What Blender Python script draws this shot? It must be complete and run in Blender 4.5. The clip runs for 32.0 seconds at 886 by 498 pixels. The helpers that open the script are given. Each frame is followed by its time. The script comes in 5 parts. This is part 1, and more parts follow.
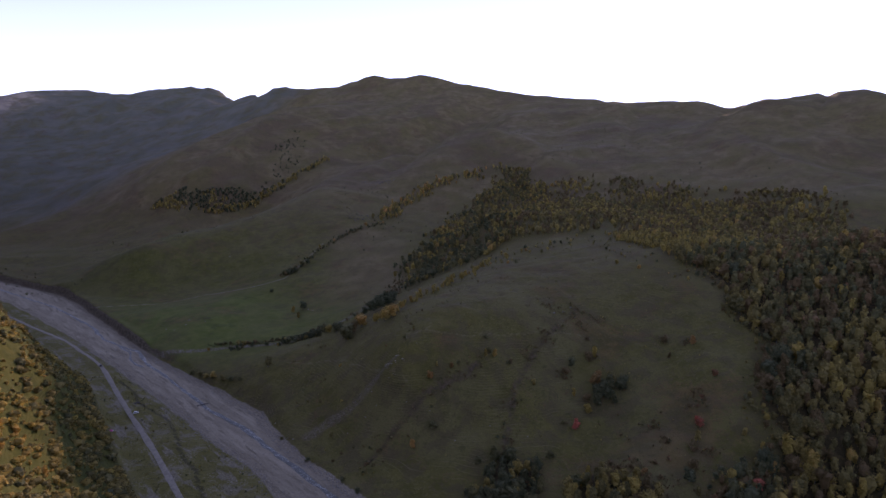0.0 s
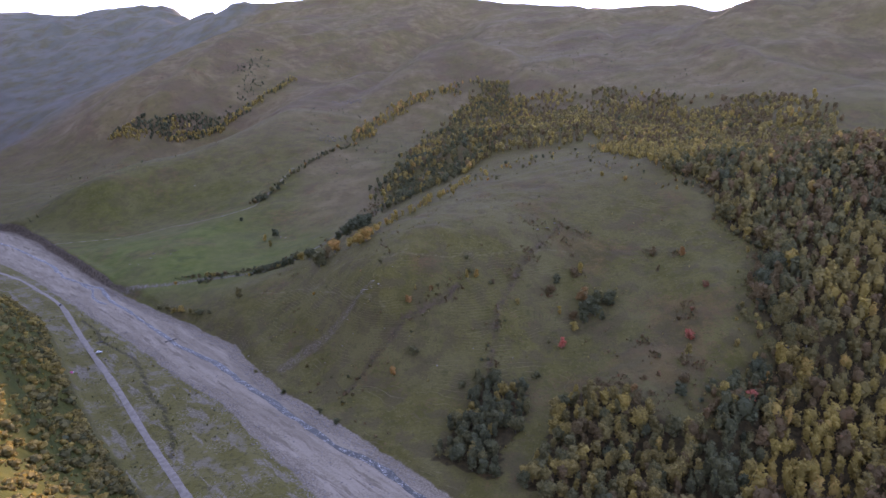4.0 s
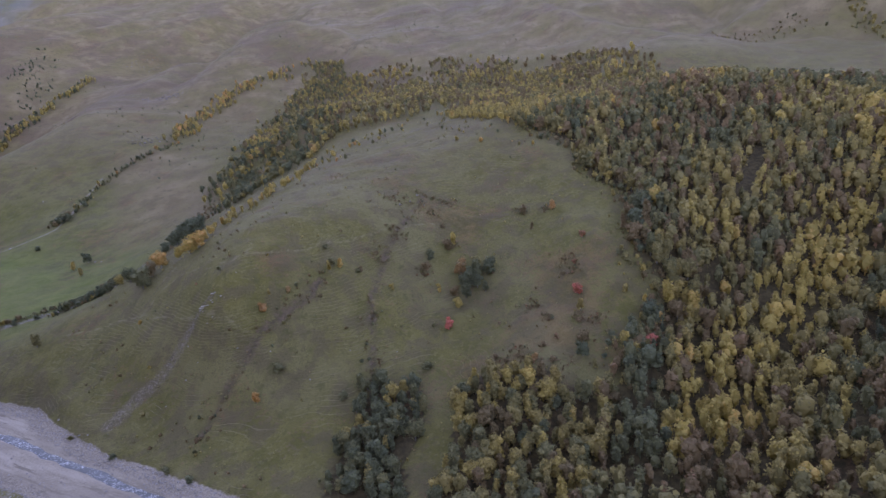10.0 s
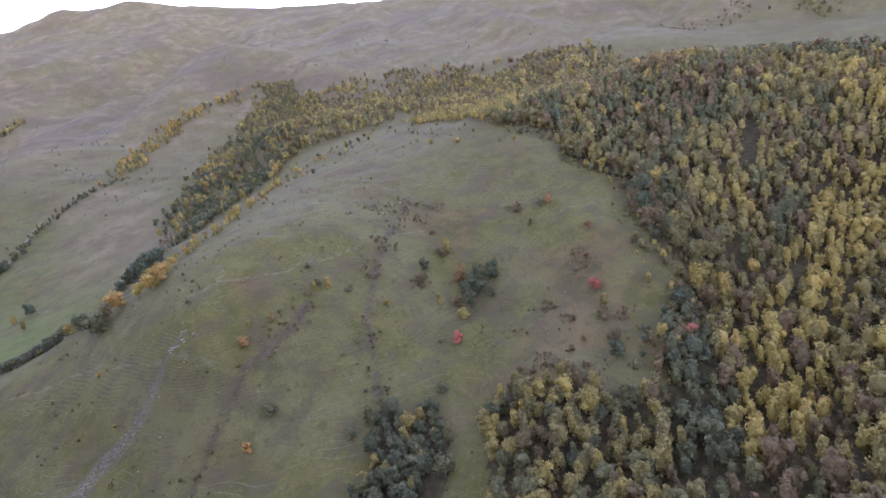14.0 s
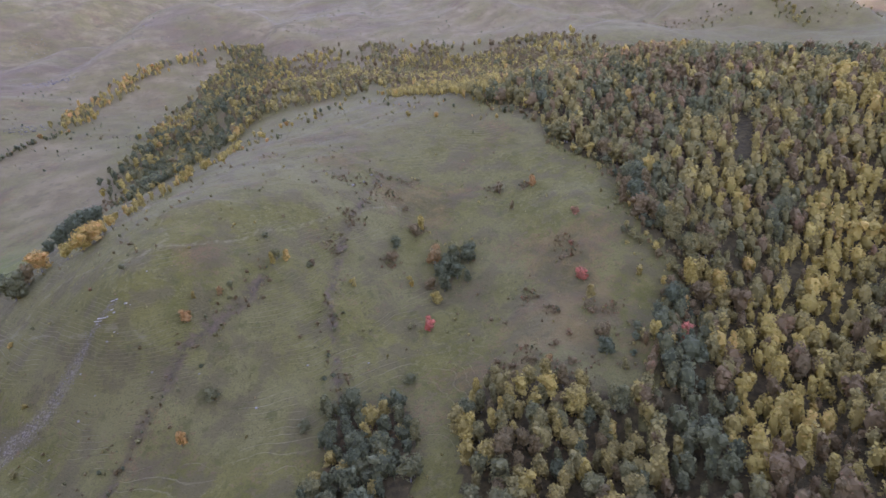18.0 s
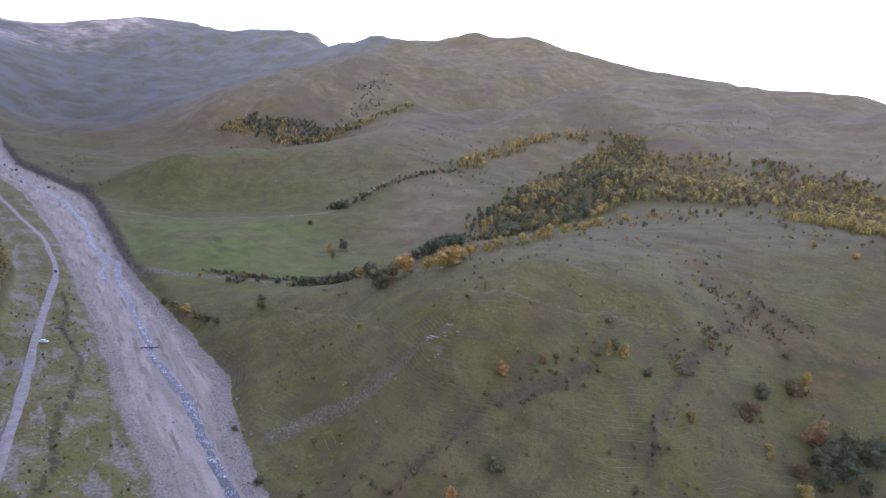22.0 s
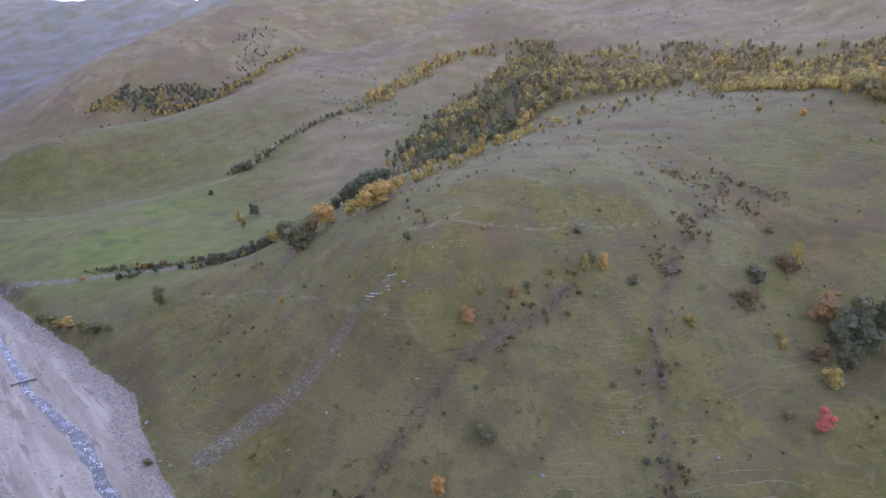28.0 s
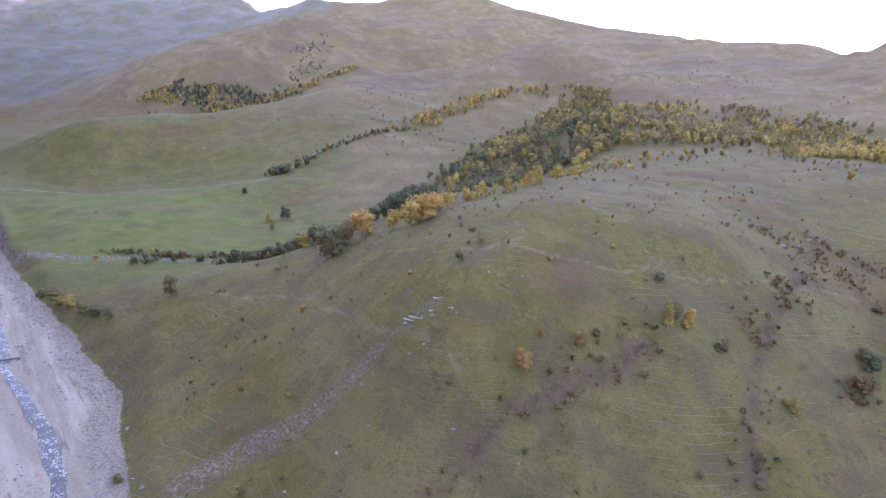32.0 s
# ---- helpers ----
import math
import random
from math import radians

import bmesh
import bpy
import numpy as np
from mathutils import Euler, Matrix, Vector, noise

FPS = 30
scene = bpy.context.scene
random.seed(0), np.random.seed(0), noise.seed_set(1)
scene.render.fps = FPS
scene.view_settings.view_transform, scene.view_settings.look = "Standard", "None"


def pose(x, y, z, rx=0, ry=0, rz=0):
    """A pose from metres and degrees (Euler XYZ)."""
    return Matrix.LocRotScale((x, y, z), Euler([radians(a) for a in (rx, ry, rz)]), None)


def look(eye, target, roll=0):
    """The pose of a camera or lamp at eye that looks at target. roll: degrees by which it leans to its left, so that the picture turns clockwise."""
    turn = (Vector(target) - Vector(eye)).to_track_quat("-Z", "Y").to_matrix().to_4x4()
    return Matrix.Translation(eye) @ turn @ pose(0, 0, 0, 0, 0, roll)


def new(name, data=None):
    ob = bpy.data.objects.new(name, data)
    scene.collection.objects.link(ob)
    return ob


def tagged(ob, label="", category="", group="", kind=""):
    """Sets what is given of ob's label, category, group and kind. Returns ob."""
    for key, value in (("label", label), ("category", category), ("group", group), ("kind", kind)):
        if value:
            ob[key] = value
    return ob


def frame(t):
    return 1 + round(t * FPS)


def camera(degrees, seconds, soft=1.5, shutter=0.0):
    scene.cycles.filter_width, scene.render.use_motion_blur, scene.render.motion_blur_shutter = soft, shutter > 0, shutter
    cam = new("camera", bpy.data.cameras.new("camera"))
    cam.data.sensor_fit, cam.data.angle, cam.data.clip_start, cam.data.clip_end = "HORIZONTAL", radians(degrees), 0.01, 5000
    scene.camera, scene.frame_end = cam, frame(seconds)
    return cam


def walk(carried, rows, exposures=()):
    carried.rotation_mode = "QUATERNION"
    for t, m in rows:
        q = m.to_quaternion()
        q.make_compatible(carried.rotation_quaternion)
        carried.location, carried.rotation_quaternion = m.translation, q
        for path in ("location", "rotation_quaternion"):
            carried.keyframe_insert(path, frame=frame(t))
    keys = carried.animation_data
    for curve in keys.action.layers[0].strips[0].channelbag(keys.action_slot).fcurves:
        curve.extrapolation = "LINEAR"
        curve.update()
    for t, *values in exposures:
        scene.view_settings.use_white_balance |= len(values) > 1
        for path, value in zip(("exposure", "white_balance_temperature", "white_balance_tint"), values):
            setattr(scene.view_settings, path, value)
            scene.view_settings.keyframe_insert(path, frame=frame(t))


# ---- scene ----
cam = camera(78.47, 32.0)
# seconds, eye (metres, river level at the weir is z = 0), turns (degrees)
ROWS = [
    (0.0, -7.81, -4.67, 196.92, 83.65, -1.08, -0.42),
    (0.5, -7.23, 0.19, 194.43, 82.84, -2.22, 0.52),
    (1.0, -6.74, 5.10, 193.00, 81.83, 0.51, -0.03),
    (1.5, -6.11, 10.14, 192.36, 76.93, 3.32, -1.43),
    (2.0, -5.49, 14.65, 191.89, 75.01, 2.18, -1.43),
    (2.5, -4.96, 18.31, 191.32, 73.27, 3.76, -2.29),
    (3.0, -4.55, 20.98, 190.41, 72.07, 3.92, -3.09),
    (3.5, -4.25, 23.04, 189.11, 73.99, 0.63, -2.66),
    (5.5, 2.82, 39.66, 179.40, 77.07, 3.25, -3.84),
    (6.0, 3.91, 43.18, 178.24, 77.78, 5.79, -4.02),
    (6.5, 3.79, 46.57, 177.96, 78.23, 8.25, -4.59),
    (7.0, 3.27, 50.40, 177.81, 75.86, 5.33, -4.43),
    (7.5, 2.63, 54.54, 176.90, 74.66, 2.91, -4.28),
    (8.0, 1.42, 58.35, 175.22, 74.69, 0.96, -3.06),
    (8.5, -0.28, 62.18, 173.08, 75.42, -1.15, 0.12),
    (9.0, -0.52, 65.60, 171.35, 76.36, 0.13, 3.05),
    (9.5, 0.58, 69.58, 170.60, 76.04, 3.32, -2.96),
    (10.0, 3.57, 76.37, 168.08, 73.51, 5.88, -19.07),
    (10.5, 5.93, 83.14, 164.92, 73.87, 9.38, -26.45),
    (11.0, 5.91, 90.15, 162.50, 69.91, 6.04, -27.67),
    (11.5, 4.21, 95.90, 160.79, 69.64, 1.58, -26.98),
    (12.0, 1.66, 100.82, 159.42, 72.92, 3.41, -25.94),
    (12.5, -0.98, 105.42, 158.17, 70.61, -0.59, -22.68),
    (13.0, -3.39, 109.59, 156.99, 69.95, 6.20, -24.79),
    (13.5, -5.46, 113.25, 155.83, 74.07, 9.37, -24.99),
    (15.5, -8.77, 125.73, 151.31, 74.39, 13.39, -23.79),
    (16.0, -7.75, 129.83, 149.46, 74.17, 14.07, -25.12),
    (16.5, -5.73, 134.17, 147.42, 74.00, 11.67, -27.13),
    (17.0, -3.99, 137.83, 145.60, 73.88, 10.34, -28.27),
    (17.5, -3.05, 141.28, 144.08, 73.30, 8.73, -28.31),
    (18.0, -3.28, 145.00, 142.87, 72.81, 5.57, -27.25),
    (18.5, -3.65, 148.97, 141.92, 73.74, 3.73, -26.73),
    (19.0, -3.97, 152.51, 141.32, 76.10, 5.74, -27.87),
    (19.5, -4.22, 156.25, 140.47, 76.71, 3.58, -27.76),
    (20.0, -5.74, 160.66, 139.83, 78.38, -0.67, -22.43),
    (20.5, -9.40, 164.26, 139.58, 80.24, -5.93, -14.74),
    (21.0, -13.87, 168.34, 138.76, 81.08, -9.31, -4.82),
    (21.5, -16.75, 175.65, 136.45, 80.93, -12.39, 3.84),
    (22.0, -18.44, 183.10, 133.69, 81.01, -8.91, 8.37),
    (22.5, -19.55, 187.76, 132.12, 81.74, -6.46, 8.24),
    (23.0, -20.26, 190.91, 131.55, 79.02, -3.19, 6.45),
    (23.5, -20.72, 195.45, 130.88, 75.93, -1.74, 6.89),
    (24.0, -21.35, 199.40, 129.77, 75.05, -0.90, 5.28),
    (24.5, -22.05, 202.89, 128.66, 76.10, 0.66, 4.57),
    (26.5, -23.94, 218.53, 125.33, 75.26, -1.96, 8.22),
    (27.0, -23.92, 223.88, 123.48, 75.44, -0.90, 5.10),
    (27.5, -23.27, 228.79, 121.71, 75.42, -0.76, 1.16),
    (28.0, -22.81, 232.52, 120.35, 75.58, 0.91, -0.98),
    (28.5, -23.24, 236.23, 118.95, 75.95, 2.91, -2.51),
    (29.0, -23.69, 239.94, 117.42, 75.55, 5.32, -4.25),
    (29.5, -24.09, 244.18, 115.41, 73.71, 6.46, -5.76),
    (30.0, -25.55, 248.49, 113.45, 73.96, 4.29, -4.72),
    (30.5, -28.13, 251.74, 112.22, 74.62, 0.68, -1.19),
    (31.0, -30.65, 255.73, 111.15, 76.53, -3.90, 1.70),
    (31.5, -32.45, 259.07, 110.06, 78.04, -4.35, 2.66),
    (32.0, -34.20, 261.76, 108.50, 79.03, -6.45, 3.02),
]
# seconds, stops, kelvin, tint
LIGHT = [(t, stops, 9000, 46) for t, stops in ((0, 1.95), (1, 2.25), (2, 2.85), (3, 3.3), (6, 3.45), (9, 3.55), (11, 3.95), (13, 4.35), (16.5, 4.0), (19, 4.4), (23, 3.75), (28, 4.2), (32, 4.4))]
walk(cam, [(t, pose(*row)) for t, *row in ROWS], LIGHT)

# ---- sky, sun and exposure ----
SUN_AZ, SUN_EL = 20.0, 13.4      # degrees east of +y, above the horizon
to_sun = Vector((math.sin(radians(SUN_AZ)) * math.cos(radians(SUN_EL)), math.cos(radians(SUN_AZ)) * math.cos(radians(SUN_EL)), math.sin(radians(SUN_EL))))
world = bpy.data.worlds.new("sky")
scene.world = world
world.use_nodes = True
wn, wl = world.node_tree.nodes, world.node_tree.links
sky = wn.new("ShaderNodeTexSky")
sky.sky_type, sky.sun_disc = "NISHITA", False
sky.sun_elevation, sky.sun_rotation = radians(SUN_EL), radians(SUN_AZ)
sky.air_density, sky.dust_density, sky.ozone_density, sky.altitude = 0.6, 0.0, 1.7, 3000
background = wn["Background"]
background.inputs["Strength"].default_value = 0.15
wl.new(sky.outputs[0], background.inputs[0])
lamp = new("sun", bpy.data.lights.new("sun", "SUN"))
lamp.data.energy, lamp.data.angle, lamp.data.color = 0.85, radians(0.6), (1.0, 0.95, 0.84)
lamp.matrix_world = look((0, 0, 0), -to_sun)


# ---- node helpers ----
def mat(name):
    m = bpy.data.materials.new(name)
    m.use_nodes = True
    return m, m.node_tree.nodes, m.node_tree.links, m.node_tree.nodes["Principled BSDF"]


# ---- landform ----
def lattice(ix, iy, seed):
    h = (ix.astype(np.int64) * 374761393 + iy.astype(np.int64) * 668265263 + seed * 974634777) & 0xFFFFFFFF
    h = ((h ^ (h >> 13)) * 1274126177) & 0xFFFFFFFF
    return ((h ^ (h >> 16)) & 0xFFFF) / 32767.5 - 1.0


def value_noise(x, y, seed=0):
    ix, iy = np.floor(x), np.floor(y)
    fx, fy = x - ix, y - iy
    fx, fy = fx * fx * fx * (fx * (6 * fx - 15) + 10), fy * fy * fy * (fy * (6 * fy - 15) + 10)
    a, b = lattice(ix, iy, seed), lattice(ix + 1, iy, seed)
    c, d = lattice(ix, iy + 1, seed), lattice(ix + 1, iy + 1, seed)
    return (a * (1 - fx) + b * fx) * (1 - fy) + (c * (1 - fx) + d * fx) * fy


def fbm(x, y, size, octaves=4, seed=0, ridged=False):
    total, amp, norm = 0.0, 1.0, 0.0
    for n in range(octaves):
        k = 2.03 ** n / size
        v = value_noise(x * k + 17.3 * n, y * k - 9.1 * n, seed + n)
        total, norm = total + amp * ((1 - 2 * np.abs(v)) if ridged else v), norm + amp
        amp *= 0.5
    return total / norm


def smooth(a, b, v):
    t = np.clip((v - a) / (b - a), 0, 1)
    return t * t * (3 - 2 * t)


def along(x, y):
    """Distance up the valley and distance across it from the right bank's line (towards the road)."""
    return (-x + y - 270) * 0.70711, (-x - y + 270) * 0.70711


def unalong(s, d):
    return (-s - d) * 0.70711, (s - d) * 0.70711 + 270


def profile(s, *pairs):
    """A smooth line across the valley's length: pairs of (s, d)."""
    a = np.array(pairs, float)
    return np.interp(s, a[:, 0], a[:, 1])


def bank_line(s):
    return profile(s, (-600, 40), (-200, 10), (0, -3), (60, -3.5), (100, -3), (147, -2.5), (184, -6), (208, -8.5), (226, -13.5), (242, -17), (284, -12), (316, -12), (367, -4.5), (440, 0.5), (470, 4), (796, 4), (882, 11), (1163, 88), (1600, 130), (3000, 350)) + 1.5 * fbm(s, 0 * s, 22, 3, 5) + 1.1 * fbm(s, 0 * s + 40, 7, 2, 15)


def gravel_line(s):
    return profile(s, (-600, 90), (-200, 60), (53, 43), (162, 34), (195, 37), (229, 39), (270, 38), (323, 40), (394, 44), (489, 48), (603, 54), (849, 80), (1163, 150), (1600, 200), (3000, 420)) + 2.0 * fbm(s, 0 * s, 30, 3, 6)


def water_line(s):
    return profile(s, (-600, 60), (-200, 30), (0, 8), (37, 7), (69, 11), (118, 10.5), (145, 9.5), (189, 10), (227, 9), (246, 11), (272, 14.5), (308, 14.5), (330, 14.5), (381, 15), (439, 16), (490, 10), (523, 20), (566, 26), (634, 22), (785, 35), (1163, 115), (1600, 160), (3000, 380)) + 1.2 * fbm(s, 0 * s, 20, 2, 7)


def road_line(s):
    a = np.linspace(-24, 24, 7)
    return sum(profile(s + k, (-600, 150), (-200, 112), (105, 88), (170, 82), (227, 75.5), (283, 71), (350, 65.5), (421, 58), (450, 55), (488, 57), (564, 61), (600, 67), (660, 79), (900, 120), (1163, 180), (3000, 460)) for k in a) / 7


def toe_line(s):
    return profile(s, (-600, 170), (-200, 130), (105, 104), (167, 103), (237, 98), (350, 84), (454, 80), (600, 100), (800, 125), (1163, 200), (3000, 500))


def line_distance(x, y, points):
    """Distance from a plan line, and how far along it (0 to 1)."""
    p = np.array(points, float)
    best, part = np.full(x.shape, 1e9), np.zeros(x.shape)
    for n in range(len(p) - 1):
        a, v = p[n, :2], p[n + 1, :2] - p[n, :2]
        t = np.clip(((x - a[0]) * v[0] + (y - a[1]) * v[1]) / (v @ v), 0, 1)
        r = np.hypot(x - a[0] - t * v[0], y - a[1] - t * v[1])
        part = np.where(r < best, (n + t) / (len(p) - 1), part)
        best = np.minimum(best, r)
    return best, part


def bed_height(s):
    return 0.016 * (s - 300)


KNOLL = [(-14, 474), (-4, 482), (10, 482), (21, 474), (30, 460), (33, 446)]
SCREE = [(-38, 420), (-50, 422), (-58, 422), (-68, 420), (-80, 417), (-93, 412), (-106, 401)]
GULLIES = [[(27, 423), (13, 414), (-2, 408), (-14, 403), (-26, 393), (-37, 384), (-47, 374), (-56, 362)], [(125, 510), (104, 482), (90, 466), (76, 449), (62, 425), (54, 407), (51, 394), (46, 377), (43, 363), (38, 350)]]
PATHS = [[(-151, 505), (-115, 488), (-92, 474), (-76, 480), (-58, 473), (-41, 450), (-27, 442), (-12, 444), (24, 446), (68, 463), (99, 471), (124, 475)], [(-28, 441), (-12, 449), (-15, 466), (-10, 480)], [(-94, 474), (-80, 456), (-63, 436), (-48, 418), (-26, 404)], [(-79, 492), (-60, 500), (-30, 520), (10, 560)]]
STREAM = [(-322, 588), (-277, 583), (-234, 592), (-196, 600), (-164, 606), (-146, 628), (-118, 660), (-72, 740), (0, 860), (95, 1000)]
CHANNEL = [(-318, 512), (-287, 484), (-273, 463), (-248, 444), (-230, 430), (-222, 419), (-204, 394), (-197, 380), (-186, 366), (-171, 351), (-165, 338), (-152, 318), (-146, 300)]
TRACK = [(-540, 760), (-504, 772), (-426, 804), (-361, 832), (-292, 826), (-253, 858), (-240, 910), (-218, 990)]


FOOT = [(60, 215, -4), (-12, 283, -2.5), (-50, 320, -2), (-91, 361, -1), (-128, 402, 0), (-168, 445, 1), (-215, 490, 2), (-290, 560, 5)]
FACE = [(177, 257, 2), (129, 279, 6), (76, 299, 9), (111, 306, 18), (91, 323, 14), (55, 342, 7), (20, 350, 9), (-23, 376, 12), (-72, 407, 15), (-180, 524, 21)]
MIDDLE = [(242, 264, 12), (208, 307, 23), (177, 291, 24), (222, 357, 58), (178, 358, 39), (105, 385, 22), (68, 397, 31), (30, 398, 37), (-12, 411, 47), (-57, 413, 34), (-115, 480, 30)]
SHOULDER = [(254, 398, 67), (214, 448, 73), (187, 478, 72), (63, 434, 52), (35, 431, 63), (70, 482, 83), (-36, 487, 80), (-39, 418, 61), (-80, 500, 58), (-105, 570, 48)]
CREST = [(110, 507, 85), (-9, 547, 87), (-60, 611, 71), (-86, 602, 52), (-9, 643, 83), (-4, 680, 80), (-6, 724, 75), (22, 735, 84), (-33, 716, 60), (54, 673, 100), (120, 720, 113), (219, 843, 143), (319, 620, 136), (250, 720, 131)]
GULLY = [(-318, 590, 8), (-230, 580, 13), (-150, 605, 22), (-112, 650, 36), (-70, 740, 52), (0, 860, 82), (95, 1000, 118), (260, 1130, 165)]
MEADOW = [(-318, 659, 22), (-420, 720, 18), (-210, 753, 28), (-297, 810, 38), (-322, 855, 34), (-450, 900, 34), (-530, 860, 24), (-215, 980, 88), (-120, 900, 80), (88, 913, 150), (-780, 1000, 28)]
FOREST = [(154, 246, 5), (343, 316, 42), (341, 361, 69), (508, 449, 118), (349, 687, 135), (402, 647, 136), (453, 601, 147), (495, 553, 144), (548, 477, 131), (581, 413, 119), (230, 150, 15), (420, 250, 60), (400, 480, 112)]
BEHIND = [(281, 1059, 171), (426, 1033, 168), (471, 900, 158), (455, 1207, 232), (654, 1096, 228), (678, 884, 200), (620, 640, 122), (760, 740, 145)]
SKYLINE = [(-3243, 3473, 640), (-2802, 3728, 782), (-2614, 3990, 862), (-2224, 3999, 831), (-1990, 4013, 879), (-1823, 3984, 868), (-1520, 3791, 806), (-1232, 3475, 726), (-970, 3142, 699), (-764, 2994, 718), (-488, 2952, 736), (-184, 2886, 753), (99, 2788, 715), (413, 2630, 650), (597, 2490, 618), (798, 2362, 595), (1114, 2105, 540), (1266, 1949, 500), (1362, 1747, 482), (1378, 1599, 437), (1401, 1432, 410)]
PEAK = [(1304, 1159, 235), (1270, 990, 215), (1311, 874, 190), (1364, 769, 165), (1154, 1105, 190), (925, 1061, 205), (1104, 924, 178), (1138, 775, 175), (1480, 1000, 190), (1550, 1300, 240)]
GREEN_SPUR = [(-520, 939, 80), (-488, 1075, 104), (-414, 1218, 134), (-349, 1428, 190), (-247, 1674, 268)]
RAVINE = [(-590, 1030, 62), (-550, 1190, 80), (-470, 1350, 108), (-390, 1575, 165), (-280, 1830, 262)]
BROWN = [(-989, 1465, 92), (-876, 1602, 175), (-808, 1753, 243), (-703, 2018, 355), (-551, 2326, 486), (-239, 2279, 430), (-28, 2091, 374), (162, 2183, 431)]
VALLEY = [(-1014, 1315, 40), (-1369, 1529, 30), (-1900, 1950, 70), (-1413, 1894, 115), (-1263, 2244, 262), (-885, 2643, 462), (-1998, 2250, 154), (-1946, 2747, 325), (-1601, 3201, 541), (-2512, 3060, 425)]
LEFT = [(-186, 230, 55), (-232, 299, 56), (-224, 308, 36), (-272, 350, 68), (-225, 341, 10), (-340, 400, 102), (-150, 160, 90), (-300, 250, 130), (-420, 400, 150), (-560, 560, 130), (-330, 100, 220), (-800, 700, 260), (-1300, 900, 420), (-2200, 1600, 600)]
NEAR = [(0, 0, 20), (120, 90, 10), (-150, 60, 110), (-300, -300, 250), (0, -400, 40), (300, -300, 60), (500, 0, 140), (900, 300, 110), (-900, 0, 400), (-2000, -1000, 700), (0, -2500, 500), (2000, -1500, 600), (2500, 500, 180), (1800, 900, 215), (3500, 3000, 260), (2600, 1600, 230), (0, 4600, 700), (-4500, 1500, 900), (-4500, 4500, 900), (-4500, -4500, 900), (4500, -4500, 900), (4500, 4500, 400)]


def spline(points, relax):
    p = np.array(points, float)
    q = p[:, :2] / 1000

    def kernel(r2):
        return 0.5 * r2 * np.log(r2 + 1e-12)
    n = len(p)
    m = np.zeros((n + 3, n + 3))
    m[:n, :n] = kernel(((q[:, None] - q[None]) ** 2).sum(-1)) + relax * np.eye(n)
    m[:n, n], m[:n, n + 1:] = 1, q
    m[n:, :n] = m[:n, n:].T
    w = np.linalg.solve(m, np.r_[p[:, 2], 0, 0, 0])

    def height(x, y):
        x, y = np.ravel(x) / 1000, np.ravel(y) / 1000
        out = w[n] + w[n + 1] * x + w[n + 2] * y
        for (a, b), k in zip(q, w):
            out += k * kernel((x - a) ** 2 + (y - b) ** 2)
        return out
    return height


floor_points = [(*unalong(s, d), bed_height(s) + h) for s in (-400, -150, 0, 100, 200, 300, 420, 560, 760, 1000, 1400) for d, h in ((bank_line(np.array([s]))[0] + 12, 0), (toe_line(np.array([s]))[0] - 4, 3))]
landform = spline(FOOT + FACE + MIDDLE + SHOULDER + CREST + GULLY + MEADOW + FOREST + BEHIND + SKYLINE + PEAK + GREEN_SPUR + RAVINE + BROWN + VALLEY + LEFT + NEAR + floor_points, 0.00002)


